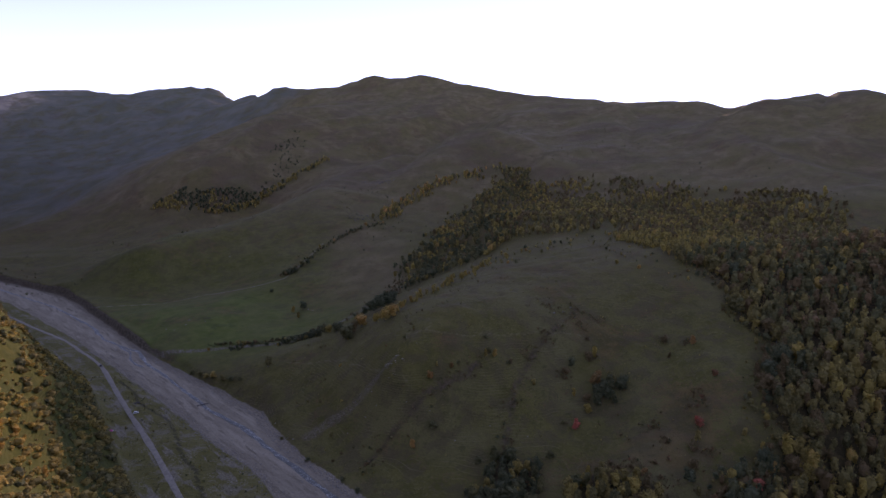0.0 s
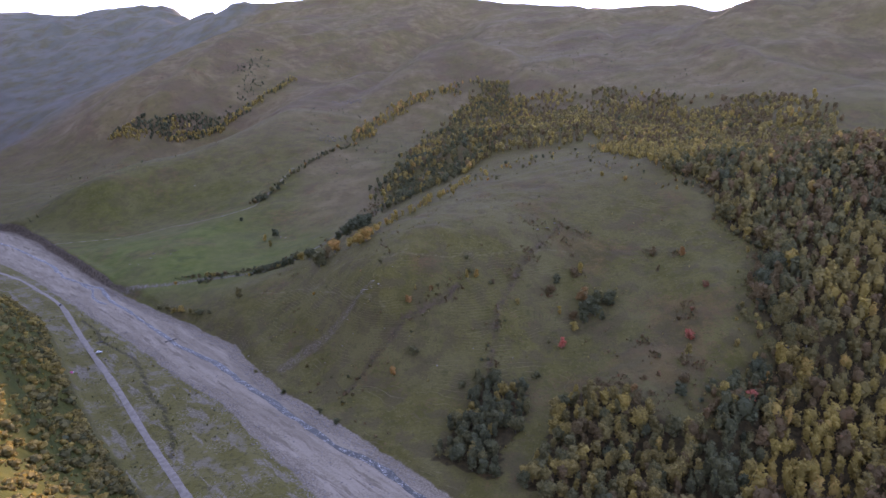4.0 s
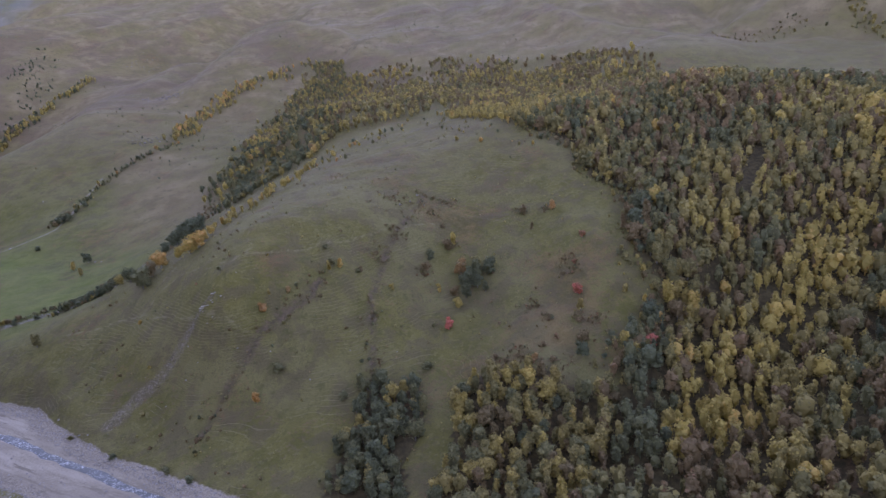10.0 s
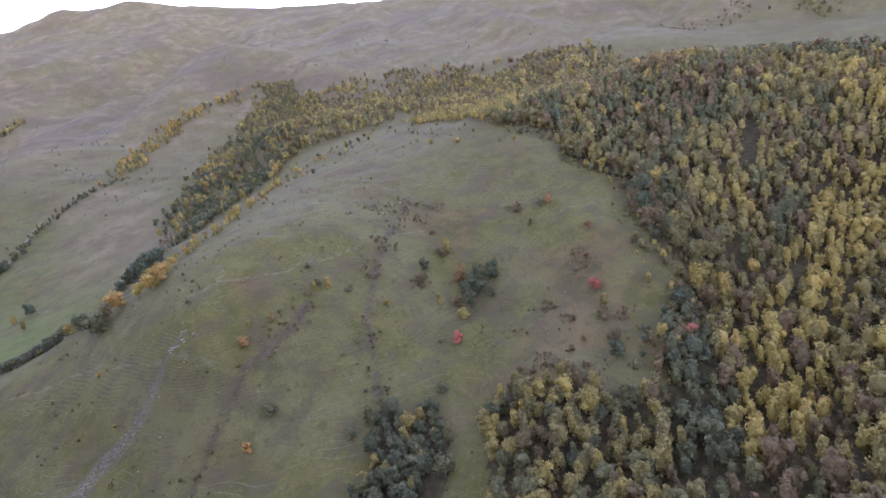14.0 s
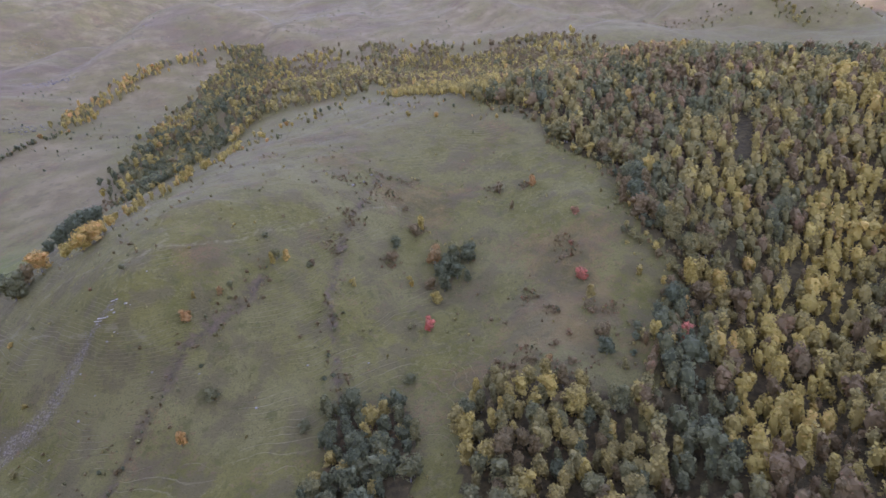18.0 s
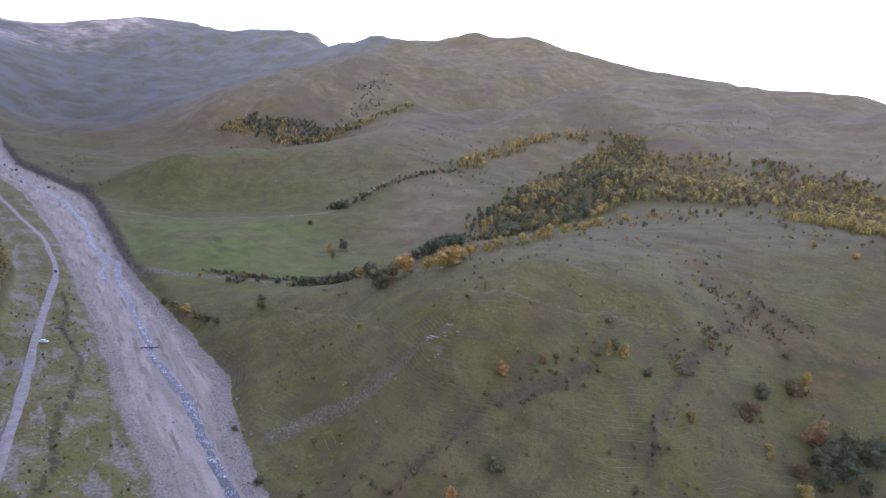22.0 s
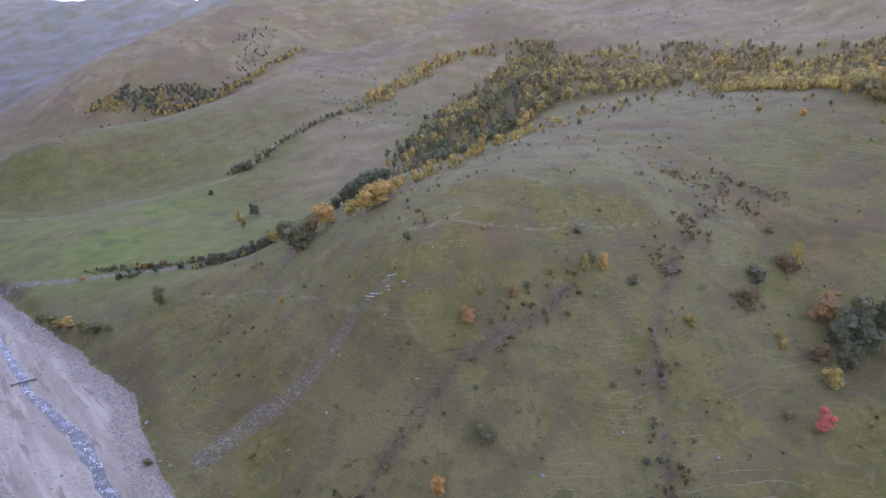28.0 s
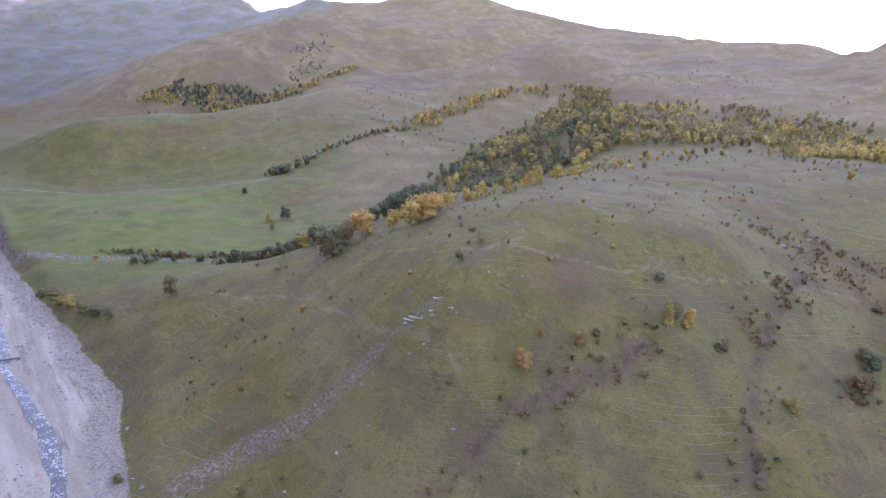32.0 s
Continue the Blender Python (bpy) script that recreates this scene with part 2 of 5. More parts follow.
def ground_height(x, y):
    x, y = np.asarray(x, float), np.asarray(y, float)
    shape = x.shape
    x, y = x.ravel(), y.ravel()
    s, d = along(x, y)
    z = landform(x, y)
    # a steep pyramid and a rounded dome behind it
    a, b = 0.83 * (x - 1236) + 0.56 * (y - 1003), 0.83 * (y - 1003) - 0.56 * (x - 1236)
    horn = np.clip(1 - (0.75 * np.maximum(np.abs(a), np.abs(b)) + 0.3 * np.hypot(a, b)) / 265, 0, 1)
    z = z - 30 * np.exp(-(np.hypot(x - 1110, y - 1040) / 110) ** 2)
    z = z + 205 * horn * (0.72 + 0.28 * horn) + 125 * np.exp(-(np.hypot(x - 1505, y - 1330) / 205) ** 2)
    far = smooth(700, 1300, np.hypot(x, y - 150)) * (1 - 0.75 * smooth(1800, 2600, np.hypot(x, y - 150)))
    z = z + far * (30 * fbm(x, y, 480, 2, 11, True) - 11 + 5 * fbm(x, y, 110, 2, 12, True) + 2 * (1 - smooth(900, 1300, np.hypot(x, y))) * fbm(x, y, 30, 2, 16)) + (1 - far) * (1.3 * fbm(x, y, 30, 4, 13) + 2.6 * fbm(x, y, 75, 2, 15))
    # drainage: long spurs and V-shaped gullies down the mountain flank
    u, v = (x * 0.92 - y * 0.39) / 270 + 0.45 * fbm(x, y, 500, 2, 19), (y * 0.92 + x * 0.39) / 1600
    flank = smooth(1150, 1700, np.hypot(x, y)) * smooth(2750, 2250, np.hypot(x, y)) * smooth(60, 200, z)
    z = z + flank * (84 * (np.abs(value_noise(u, v, 21)) - 0.3) + 24 * (np.abs(value_noise(2.7 * u + 9, 2.4 * v, 22)) - 0.3))
    jag = smooth(2500, 3200, y - 0.5 * x) * smooth(350, 600, z) * smooth(4700, 4200, np.hypot(x, y))
    z = z + jag * (50 * fbm(x, y, 330, 3, 23, True) + 2)
    ridge = np.array(SKYLINE, float)
    turn = np.arctan2(ridge[:, 0], ridge[:, 1] - 100)
    bearing = np.arctan2(x, y - 100)
    gone = np.hypot(x, y - 100) - np.interp(bearing, turn, np.hypot(ridge[:, 0], ridge[:, 1] - 100))
    gone = np.where((bearing > turn[0] - 0.4) & (bearing < turn[-1] + 0.4), gone, np.minimum(gone, 0))
    z = z - 4 * smooth(-500, 0, gone) - 0.45 * np.clip(gone - 20, 0, 700)
    # hummocks, slumped terraces and a knoll on the spur
    slope = smooth(-14, -40, d - bank_line(s)) * smooth(40, 60, x + 260) * smooth(700, 560, y)
    z = z + slope * (1.5 * fbm(x, y, 16, 3, 24) + 0.5 * fbm(x, y, 6, 2, 25))
    lip = line_distance(x, y, KNOLL)[0]
    z = z + 1.8 * np.exp(-(lip / 6) ** 2)
    step_ = np.abs(value_noise(x / 70 + 0.3, (y - 0.35 * x) / 17, 26))
    z = z + 1.8 * step_ * smooth(500, 560, y) * smooth(790, 720, y) * smooth(20, 70, x) * smooth(300, 240, x)
    bed = bed_height(s)
    right, left = bank_line(s), toe_line(s)
    terrace = 1.8 + 8 * smooth(430, 520, s)
    z = np.where(d < right + 30, np.maximum(z, bed + terrace * smooth(4, -3, d - right)), z)
    z = np.where((d < right) & (d > right - 45) & (s > -300) & (s < 1200), np.minimum(z, bed + terrace + 0.85 * np.maximum(right - d - 2, 0)), z)
    inside = smooth(-5, 3, d - right) * smooth(8, -10, d - left) * smooth(1700, 1300, s)
    bars = 0.55 * value_noise(s / 38, d / 7.5, 27) + 0.3 * value_noise(s / 13, d / 3.2, 28)
    level = bed + 2.2 * smooth(-2, 14, d - gravel_line(s)) + 0.3 * fbm(x, y, 9, 3, 14) + bars * smooth(2.5, 6, np.abs(d - water_line(s)))
    z = z * (1 - inside) + level * inside
    for run in GULLIES:
        z = z - 1.1 * np.exp(-((line_distance(x, y, run)[0] + 0.8 * value_noise(x / 5, y / 5, 29)) / 2.6) ** 2) * 1.5
    return z.reshape(shape)


def spaced(lo, hi, fine_lo, fine_hi, step, grow):
    a = [fine_lo]
    while a[-1] < fine_hi:
        a.append(a[-1] + step)
    up, k = [a[-1]], step
    while up[-1] < hi:
        k *= grow
        up.append(up[-1] + k)
    down, k = [fine_lo], step
    while down[-1] > lo:
        k *= grow
        down.append(down[-1] - k)
    return np.array(down[:0:-1] + a + up[1:])


gs, gd = spaced(-4800, 4800, -110, 560, 2.9, 1.022), spaced(-4800, 4800, -330, 120, 2.9, 1.022)
S, D = np.meshgrid(gs, gd, indexing="ij")
GX, GY = unalong(S, D)
GZ = ground_height(GX, GY)
na, nb = S.shape
index = np.arange(na * nb).reshape(na, nb)
quads = np.stack([index[:-1, :-1], index[:-1, 1:], index[1:, 1:], index[1:, :-1]], -1).reshape(-1, 4)


def mesh_from(name, verts, faces, size=4):
    me = bpy.data.meshes.new(name)
    me.vertices.add(len(verts))
    me.vertices.foreach_set("co", np.asarray(verts, np.float32).ravel())
    me.loops.add(faces.size)
    me.loops.foreach_set("vertex_index", faces.astype(np.int32).ravel())
    me.polygons.add(len(faces))
    me.polygons.foreach_set("loop_start", (np.arange(len(faces)) * faces.shape[1]).astype(np.int32))
    me.polygons.foreach_set("use_smooth", np.ones(len(faces), bool))
    me.update()
    me.validate()
    return me


ground_mesh = mesh_from("ground", np.stack([GX, GY, GZ], -1).reshape(-1, 3), quads)
ground = tagged(new("ground", ground_mesh), "autumn mountain grassland falling to a gravel river bed", "ground", kind="structure")

# ---- ground cover ----
def paint(me, name, values):
    me.attributes.new(name, "FLOAT", "POINT").data.foreach_set("value", np.asarray(values, np.float32).ravel())


FOREST_EDGE = [(300, 800), (232, 790), (240, 710), (248, 650), (262, 592), (274, 560), (283, 512), (258, 466), (268, 424), (242, 389), (216, 352), (221, 326), (207, 316), (176, 300), (152, 283), (134, 267), (101, 228), (62, 232), (85, 175), (150, 130), (400, 130), (640, 380), (610, 500), (510, 610), (420, 690)]
GOLD_COPSE = [(85, 327), (103, 324), (124, 306), (141, 285), (128, 260), (101, 228), (47, 261), (66, 295)]
DARK_COPSE = [(41, 358), (64, 337), (57, 312), (40, 290), (36, 268), (0, 289), (18, 320)]
GULLY_WOOD = [(-78, 850), (-22, 1003), (14, 1188), (88, 1315), (150, 1470), (240, 1400), (200, 1150), (150, 960), (110, 840), (60, 770), (0, 735), (-45, 730)]
UPPER_WOOD = [(60, 770), (120, 800), (205, 822), (280, 765), (335, 735), (420, 700), (560, 720), (680, 900), (640, 1010), (571, 1080), (490, 1164), (430, 1235), (348, 1290), (250, 1325), (180, 1440), (120, 1300), (130, 950)]
FAR_COPSE = [(-790, 1490), (-794, 1560), (-690, 1567), (-573, 1585), (-500, 1552), (-540, 1520), (-609, 1492), (-691, 1466)]
PEAK_STRIP = [(1170, 955), (1140, 905), (1108, 855), (1085, 795)]
PEAK_FOOT = [(930, 1070), (1010, 1010), (1065, 965), (1075, 800), (1190, 715), (1250, 760), (1130, 840), (1010, 900), (920, 960)]
GOLD_LINE = [(-640, 1480), (-600, 1508), (-526, 1543), (-500, 1590), (-471, 1650), (-416, 1736), (-380, 1830)]
DARK_LINE = [(-530, 1570), (-491, 1590), (-527, 1700), (-486, 1790), (-548, 1837), (-520, 1900), (-508, 2006)]


def inside(px, py, polygon):
    p = np.array(polygon, float)
    hit = np.zeros(px.shape, bool)
    j = len(p) - 1
    for i in range(len(p)):
        cross = ((p[i, 1] > py) != (p[j, 1] > py)) & (px < (p[j, 0] - p[i, 0]) * (py - p[i, 1]) / (p[j, 1] - p[i, 1] + 1e-9) + p[i, 0])
        hit ^= cross
        j = i
    return hit


class Graph:
    """Short hand for node trees."""

    def __init__(self, tree):
        self.n, self.l = tree.nodes, tree.links

    def put(self, socket, v):
        if hasattr(v, "links"):
            self.l.new(v, socket)
        elif isinstance(v, tuple) and len(v) == 3 and socket.type == "RGBA":
            socket.default_value = (*v, 1)
        else:
            socket.default_value = v

    def attr(self, name):
        n = self.n.new("ShaderNodeAttribute")
        n.attribute_name = name
        return n.outputs["Fac"]

    def math(self, op, a, b=0.0, c=0.0, clamp=False):
        n = self.n.new("ShaderNodeMath")
        n.operation, n.use_clamp = op, clamp
        for i, v in enumerate((a, b, c)):
            self.put(n.inputs[i], v)
        return n.outputs[0]

    def noise(self, size, detail=3.0, rough=0.55, where=None, stretch=None, turn=None):
        n = self.n.new("ShaderNodeTexNoise")
        n.inputs["Scale"].default_value, n.inputs["Detail"].default_value, n.inputs["Roughness"].default_value = 1.0, detail, rough
        m = self.n.new("ShaderNodeMapping")
        k = stretch or (1, 1, 1)
        m.inputs["Scale"].default_value = tuple(v / size for v in k)
        if turn:
            m.vector_type = "TEXTURE"
            m.inputs["Rotation"].default_value, m.inputs["Scale"].default_value = (0, 0, turn[0]), turn[1]
        self.l.new(where or self.place(), m.inputs[0])
        self.l.new(m.outputs[0], n.inputs["Vector"])
        return n.outputs["Fac"]

    def place(self):
        return self.n.new("ShaderNodeNewGeometry").outputs["Position"]

    def ramp(self, v, lo, hi, a=0.0, b=1.0):
        n = self.n.new("ShaderNodeMapRange")
        n.interpolation_type = "SMOOTHSTEP"
        self.put(n.inputs["Value"], v)
        for key, value in (("From Min", lo), ("From Max", hi), ("To Min", a), ("To Max", b)):
            n.inputs[key].default_value = value
        return n.outputs["Result"]

    def mix(self, fac, a, b):
        n = self.n.new("ShaderNodeMix")
        n.data_type = "RGBA"
        self.put(n.inputs["Factor"], fac)
        self.put(n.inputs[6], a)
        self.put(n.inputs[7], b)
        return n.outputs[2]

    def bump(self, height, distance, strength=1.0):
        n = self.n.new("ShaderNodeBump")
        n.inputs["Strength"].default_value, n.inputs["Distance"].default_value = strength, distance
        self.put(n.inputs["Height"], height)
        return n.outputs[0]


xs, ys = GX.ravel(), GY.ravel()
ss, ds = S.ravel(), D.ravel()
zs = GZ.ravel()
paint(ground_mesh, "bank", ds - bank_line(ss))
paint(ground_mesh, "gravel", ds - gravel_line(ss))
paint(ground_mesh, "toe", ds - toe_line(ss))
scree_gap, scree_part = line_distance(xs, ys, SCREE)
paint(ground_mesh, "scree", scree_gap - 1.5 - 4.0 * scree_part)
paint(ground_mesh, "gully", np.min([line_distance(xs, ys, g)[0] for g in GULLIES], 0))
paint(ground_mesh, "track", line_distance(xs, ys, TRACK)[0])
paint(ground_mesh, "channel", line_distance(xs, ys, CHANNEL)[0])
paint(ground_mesh, "path", np.min([line_distance(xs, ys, g)[0] for g in PATHS], 0))
paint(ground_mesh, "stream", line_distance(xs, ys, STREAM)[0])
meadow = (0.3 * smooth(330, 120, np.hypot((xs + 420) / 1.5, ys - 770)) + 0.7 * smooth(170, 60, np.hypot((xs + 320) / 1.7, ys - 675))) * smooth(40, -10, ds) * smooth(-60, -150, xs + 0.1 * (ys - 600))
road_side = smooth(-30, 30, ds)
heath = (1 - road_side * smooth(1300, 900, ss)) * np.clip(smooth(900, 1500, ys + 0.25 * xs) + 0.5 * smooth(80, 260, zs), 0, 1)
heath = np.maximum(heath, 0.8 * smooth(95, 35, line_distance(xs, ys, [(-150, 1010), (-120, 900), (-110, 800)])[0]))
spur_top = smooth(60, 130, zs) * smooth(1000, 800, ys) * (1 - road_side)
litter = np.zeros(xs.shape)
for outline in (FOREST_EDGE, GOLD_COPSE, DARK_COPSE):
    near = (xs > -150) & (xs < 720) & (ys > 100) & (ys < 1500)
    litter[near] = np.maximum(litter[near], inside(xs[near], ys[near], outline))
paint(ground_mesh, "litter", litter * smooth(590, 540, ys) * smooth(-4, -14, ds - bank_line(ss)))
paint(ground_mesh, "meadow", meadow)
paint(ground_mesh, "cutbank", 0.2 + 0.75 * smooth(400, 470, ss))
# crest term: pale lines stand in for shading its terraces lack
paint(ground_mesh, "treads_and_terraces", smooth(600, 470, np.hypot(xs - 20, ys)) * smooth(90, 60, zs) * smooth(140, 90, xs) + 0.9 * smooth(480, 540, ys) * smooth(790, 720, ys) * smooth(10, 60, xs) * smooth(310, 260, xs))
# where the far range takes on distance haze as colour
paint(ground_mesh, "far_haze", smooth(-60, -300, xs + 1014 - 0.26 * (ys - 1315)) * smooth(1400, 1800, ys))
paint(ground_mesh, "lit_crags", smooth(330, 450, zs) * smooth(-2450, -2800, xs))
paint(ground_mesh, "brushy", smooth(-2, 8, ds - toe_line(ss)) * smooth(1100, 800, ss))
paint(ground_mesh, "heath", np.maximum(heath, 0.3 * spur_top))
gx_, gd_ = np.gradient(GZ, gs, axis=0), np.gradient(GZ, gd, axis=1)
paint(ground_mesh, "steep", np.hypot(gx_, gd_).ravel())

bracken = fbm(xs, ys, 34, 4, 91) - 0.05 - 0.3 * smooth(90, 40, np.hypot(xs + 85, ys - 440)) + 0.25 * smooth(90, 20, np.hypot((xs - 140) / 1.5, ys - 340)) + 0.42 * smooth(75, 15, np.hypot((xs - 125) / 1.3, ys - 495)) + 0.3 * smooth(30, 8, np.hypot(xs - 182, ys - 375))
paint(ground_mesh, "bracken", bracken)

m, nodes, links, bsdf = mat("hillside")
g = Graph(m.node_tree)
big, mid, small, grain = g.noise(60, 5), g.noise(14, 5, 0.6), g.noise(3.2, 4, 0.65), g.noise(0.7, 3, 0.7)
grass = g.mix(g.ramp(mid, 0.3, 0.7), (0.077, 0.069, 0.027), (0.118, 0.101, 0.044))
grass = g.mix(g.ramp(big, 0.4, 0.68), grass, (0.125, 0.108, 0.055))
grass = g.mix(g.ramp(small, 0.5, 0.66, 0, 0.75), grass, (0.14, 0.12, 0.062))
grass = g.mix(g.ramp(g.noise(19, 6, 0.68), 0.47, 0.6, 0, 0.7), grass, (0.088, 0.07, 0.042))
grass = g.mix(g.ramp(g.noise(8, 6, 0.7), 0.55, 0.66, 0, 0.7), grass, (0.066, 0.063, 0.027))
grass = g.mix(g.ramp(grain, 0.48, 0.36, 0, 0.5), grass, (0.045, 0.04, 0.022))
grass = g.mix(g.math("MULTIPLY", g.ramp(g.noise(2.0, 5, 0.7), 0.56, 0.64), g.ramp(g.noise(24, 4, 0.6), 0.46, 0.6, 0.0, 0.7)), grass, (0.06, 0.048, 0.027))
lush = g.mix(g.ramp(mid, 0.35, 0.65), (0.078, 0.096, 0.033), (0.11, 0.12, 0.046))
lush = g.mix(g.ramp(g.noise(24, 5, 0.65), 0.54, 0.64, 0, 0.6), lush, (0.06, 0.07, 0.03))
grass = g.mix(g.math("MULTIPLY", g.attr("meadow"), g.ramp(big, 0.35, 0.65, 1.0, 0.6)), grass, lush)
dry = g.mix(g.ramp(g.noise(34, 5, 0.62), 0.36, 0.62), (0.18, 0.138, 0.086), (0.127, 0.097, 0.059))
dry = g.mix(g.ramp(g.noise(90, 6, 0.6), 0.46, 0.6, 0, 0.65), dry, (0.14, 0.112, 0.06))
dry = g.mix(g.ramp(g.noise(170, 5, 0.6), 0.48, 0.62, 0, 0.65), dry, (0.105, 0.076, 0.052))
dry = g.mix(g.ramp(g.noise(11, 6, 0.72), 0.54, 0.64, 0, 0.55), dry, (0.07, 0.062, 0.036))
dry = g.mix(g.ramp(small, 0.55, 0.72, 0, 0.4), dry, (0.09, 0.07, 0.048))
# haze over the far range, mixed into its base colour as grey-green
dry = g.mix(g.math("MULTIPLY", g.attr("far_haze"), 0.75), dry, g.mix(g.ramp(g.noise(150, 5, 0.6), 0.4, 0.6), (0.082, 0.092, 0.076), (0.118, 0.12, 0.106)))
# bare cliffs: pale rock, with the pinkish sunlight on it put into the colour
rock = g.math("MULTIPLY", g.attr("lit_crags"), g.ramp(g.noise(320, 5, 0.55), 0.4, 0.55))
dry = g.mix(rock, dry, g.mix(g.ramp(g.noise(90, 5, 0.6), 0.4, 0.6), (0.2, 0.165, 0.14), (0.36, 0.285, 0.23)))
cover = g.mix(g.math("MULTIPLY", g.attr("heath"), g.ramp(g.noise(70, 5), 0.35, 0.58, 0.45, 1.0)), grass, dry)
# cattle treads, and painted terrace shading on the crest: thin pale lines that follow the contour
where = nodes.new("ShaderNodeSeparateXYZ")
links.new(g.place(), where.inputs[0])
tread = g.math("ADD", where.outputs["Z"], g.math("MULTIPLY", g.noise(48, 2), 9.0))
tread = g.math("ADD", tread, g.math("MULTIPLY", g.noise(9, 2), 0.6))
saw = g.math("ABSOLUTE", g.math("SUBTRACT", g.math("FRACT", g.math("MULTIPLY", tread, 0.62)), 0.5))
lines = g.math("MULTIPLY", g.ramp(saw, 0.08, 0.028), g.ramp(g.noise(26, 5, 0.65), 0.45, 0.58))
lines = g.math("MULTIPLY", lines, g.math("MULTIPLY", g.attr("treads_and_terraces"), g.ramp(g.attr("steep"), 0.1, 0.5, 0.0, 1.0)))
cover = g.mix(g.math("MULTIPLY", lines, 0.55), cover, (0.215, 0.182, 0.118))
rust = g.math("MULTIPLY", g.ramp(g.math("ADD", g.attr("bracken"), g.math("MULTIPLY", g.math("SUBTRACT", small, 0.5), 2.4)), 0.25, 0.5), g.ramp(grain, 0.35, 0.55))
cover = g.mix(g.ramp(g.math("ADD", g.attr("litter"), g.math("MULTIPLY", g.math("SUBTRACT", mid, 0.5), 0.8)), 0.35, 0.7, 0, 0.9), cover, g.mix(g.ramp(small, 0.36, 0.64), (0.036, 0.028, 0.017), (0.075, 0.056, 0.032)))
cover = g.mix(g.math("MULTIPLY", rust, 0.5), cover, g.mix(g.ramp(mid, 0.4, 0.6), (0.075, 0.05, 0.036), (0.15, 0.085, 0.055)))
brush = g.mix(g.ramp(mid, 0.36, 0.64), (0.04, 0.046, 0.016), (0.07, 0.069, 0.025))
cover = g.mix(g.math("MULTIPLY", g.attr("brushy"), g.ramp(small, 0.7, 0.5, 0.75, 1.0)), cover, brush)
# bare earth, paths, gullies, scree
soil = g.mix(g.ramp(small, 0.38, 0.62), (0.11, 0.08, 0.057), (0.042, 0.032, 0.023))
wob = g.math("MULTIPLY", g.math("SUBTRACT", mid, 0.5), 5.0)
fine = g.math("MULTIPLY", g.math("SUBTRACT", small, 0.5), 6.0)
path = g.ramp(g.math("ADD", g.attr("path"), g.math("MULTIPLY", fine, 0.7)), 1.3, 0.2)
cover = g.mix(g.math("MULTIPLY", path, 0.38), cover, (0.21, 0.178, 0.12))
track = g.ramp(g.math("ADD", g.attr("track"), fine), 2.6, 1.0)
cover = g.mix(g.math("MULTIPLY", track, 0.5), cover, (0.3, 0.27, 0.23))
channel = g.ramp(g.math("ADD", g.attr("channel"), g.math("MULTIPLY", fine, 1.3)), 2.2, 0.8)
gully = g.ramp(g.math("ADD", g.math("ADD", g.attr("gully"), g.math("MULTIPLY", fine, 1.6)), g.math("MULTIPLY", wob, 1.2)), 3.4, 0.8)
cover = g.mix(g.math("MULTIPLY", gully, g.ramp(g.noise(7, 4, 0.65), 0.38, 0.58, 0.25, 0.9)), cover, soil)
stone = g.mix(g.ramp(g.noise(0.9, 2, 0.6), 0.4, 0.62), (0.085, 0.068, 0.05), (0.2, 0.168, 0.128))
scree = g.ramp(g.math("ADD", g.attr("scree"), g.math("MULTIPLY", fine, 1.5)), 1.0, -1.5)
cover = g.mix(g.math("MULTIPLY", scree, g.ramp(small, 0.4, 0.64, 0.25, 0.85)), cover, stone)
crag = g.math("MULTIPLY", g.math("MULTIPLY", g.attr("heath"), g.ramp(g.attr("steep"), 1.0, 1.35)), g.ramp(mid, 0.5, 0.62))
cover = g.mix(crag, cover, g.mix(g.ramp(small, 0.4, 0.6), (0.3, 0.27, 0.25), (0.16, 0.14, 0.12)))
stream = g.ramp(g.math("ADD", g.attr("stream"), g.math("MULTIPLY", wob, 1.8)), 7.5, 3.5)
cover = g.mix(g.math("MULTIPLY", stream, g.ramp(small, 0.4, 0.6, 0.1, 0.75)), cover, stone)
# valley floor
flat = g.mix(g.ramp(g.noise(13, 6, 0.65), 0.5, 0.58), (0.135, 0.118, 0.056), (0.165, 0.143, 0.1))
flat = g.mix(g.ramp(g.noise(30, 4), 0.45, 0.53, 0, 0.85), flat, (0.114, 0.1, 0.042))
flat = g.mix(g.ramp(small, 0.53, 0.64, 0, 0.65), flat, (0.06, 0.056, 0.028))
stony = g.math("MULTIPLY", g.ramp(g.noise(1.3, 3, 0.7), 0.52, 0.6), g.ramp(g.noise(18, 4, 0.6), 0.46, 0.58, 0.05, 1.0))
flat = g.mix(g.math("MULTIPLY", stony, 0.7), flat, (0.22, 0.192, 0.15))
flat = g.mix(g.ramp(g.noise(1.0, 5, 0.62, turn=(2.356, (38.0, 9.0, 9.0))), 0.56, 0.62, 0, 0.7), flat, g.mix(g.ramp(g.noise(1.4, 4, 0.7), 0.4, 0.6), (0.13, 0.112, 0.09), (0.25, 0.218, 0.175)))
pebble = g.mix(g.ramp(g.noise(1.1, 3, 0.7), 0.3, 0.72), (0.215, 0.182, 0.138), (0.31, 0.264, 0.204))
flow = g.noise(1.0, 5, 0.6, turn=(2.356, (30.0, 3.2, 5.0)))
pebble = g.mix(g.ramp(flow, 0.42, 0.62, 0, 0.6), pebble, (0.35, 0.3, 0.238))
pebble = g.mix(g.ramp(g.noise(1.0, 5, 0.65, turn=(2.356, (34.0, 4.5, 5.0))), 0.54, 0.64, 0, 0.8), pebble, (0.145, 0.12, 0.09))
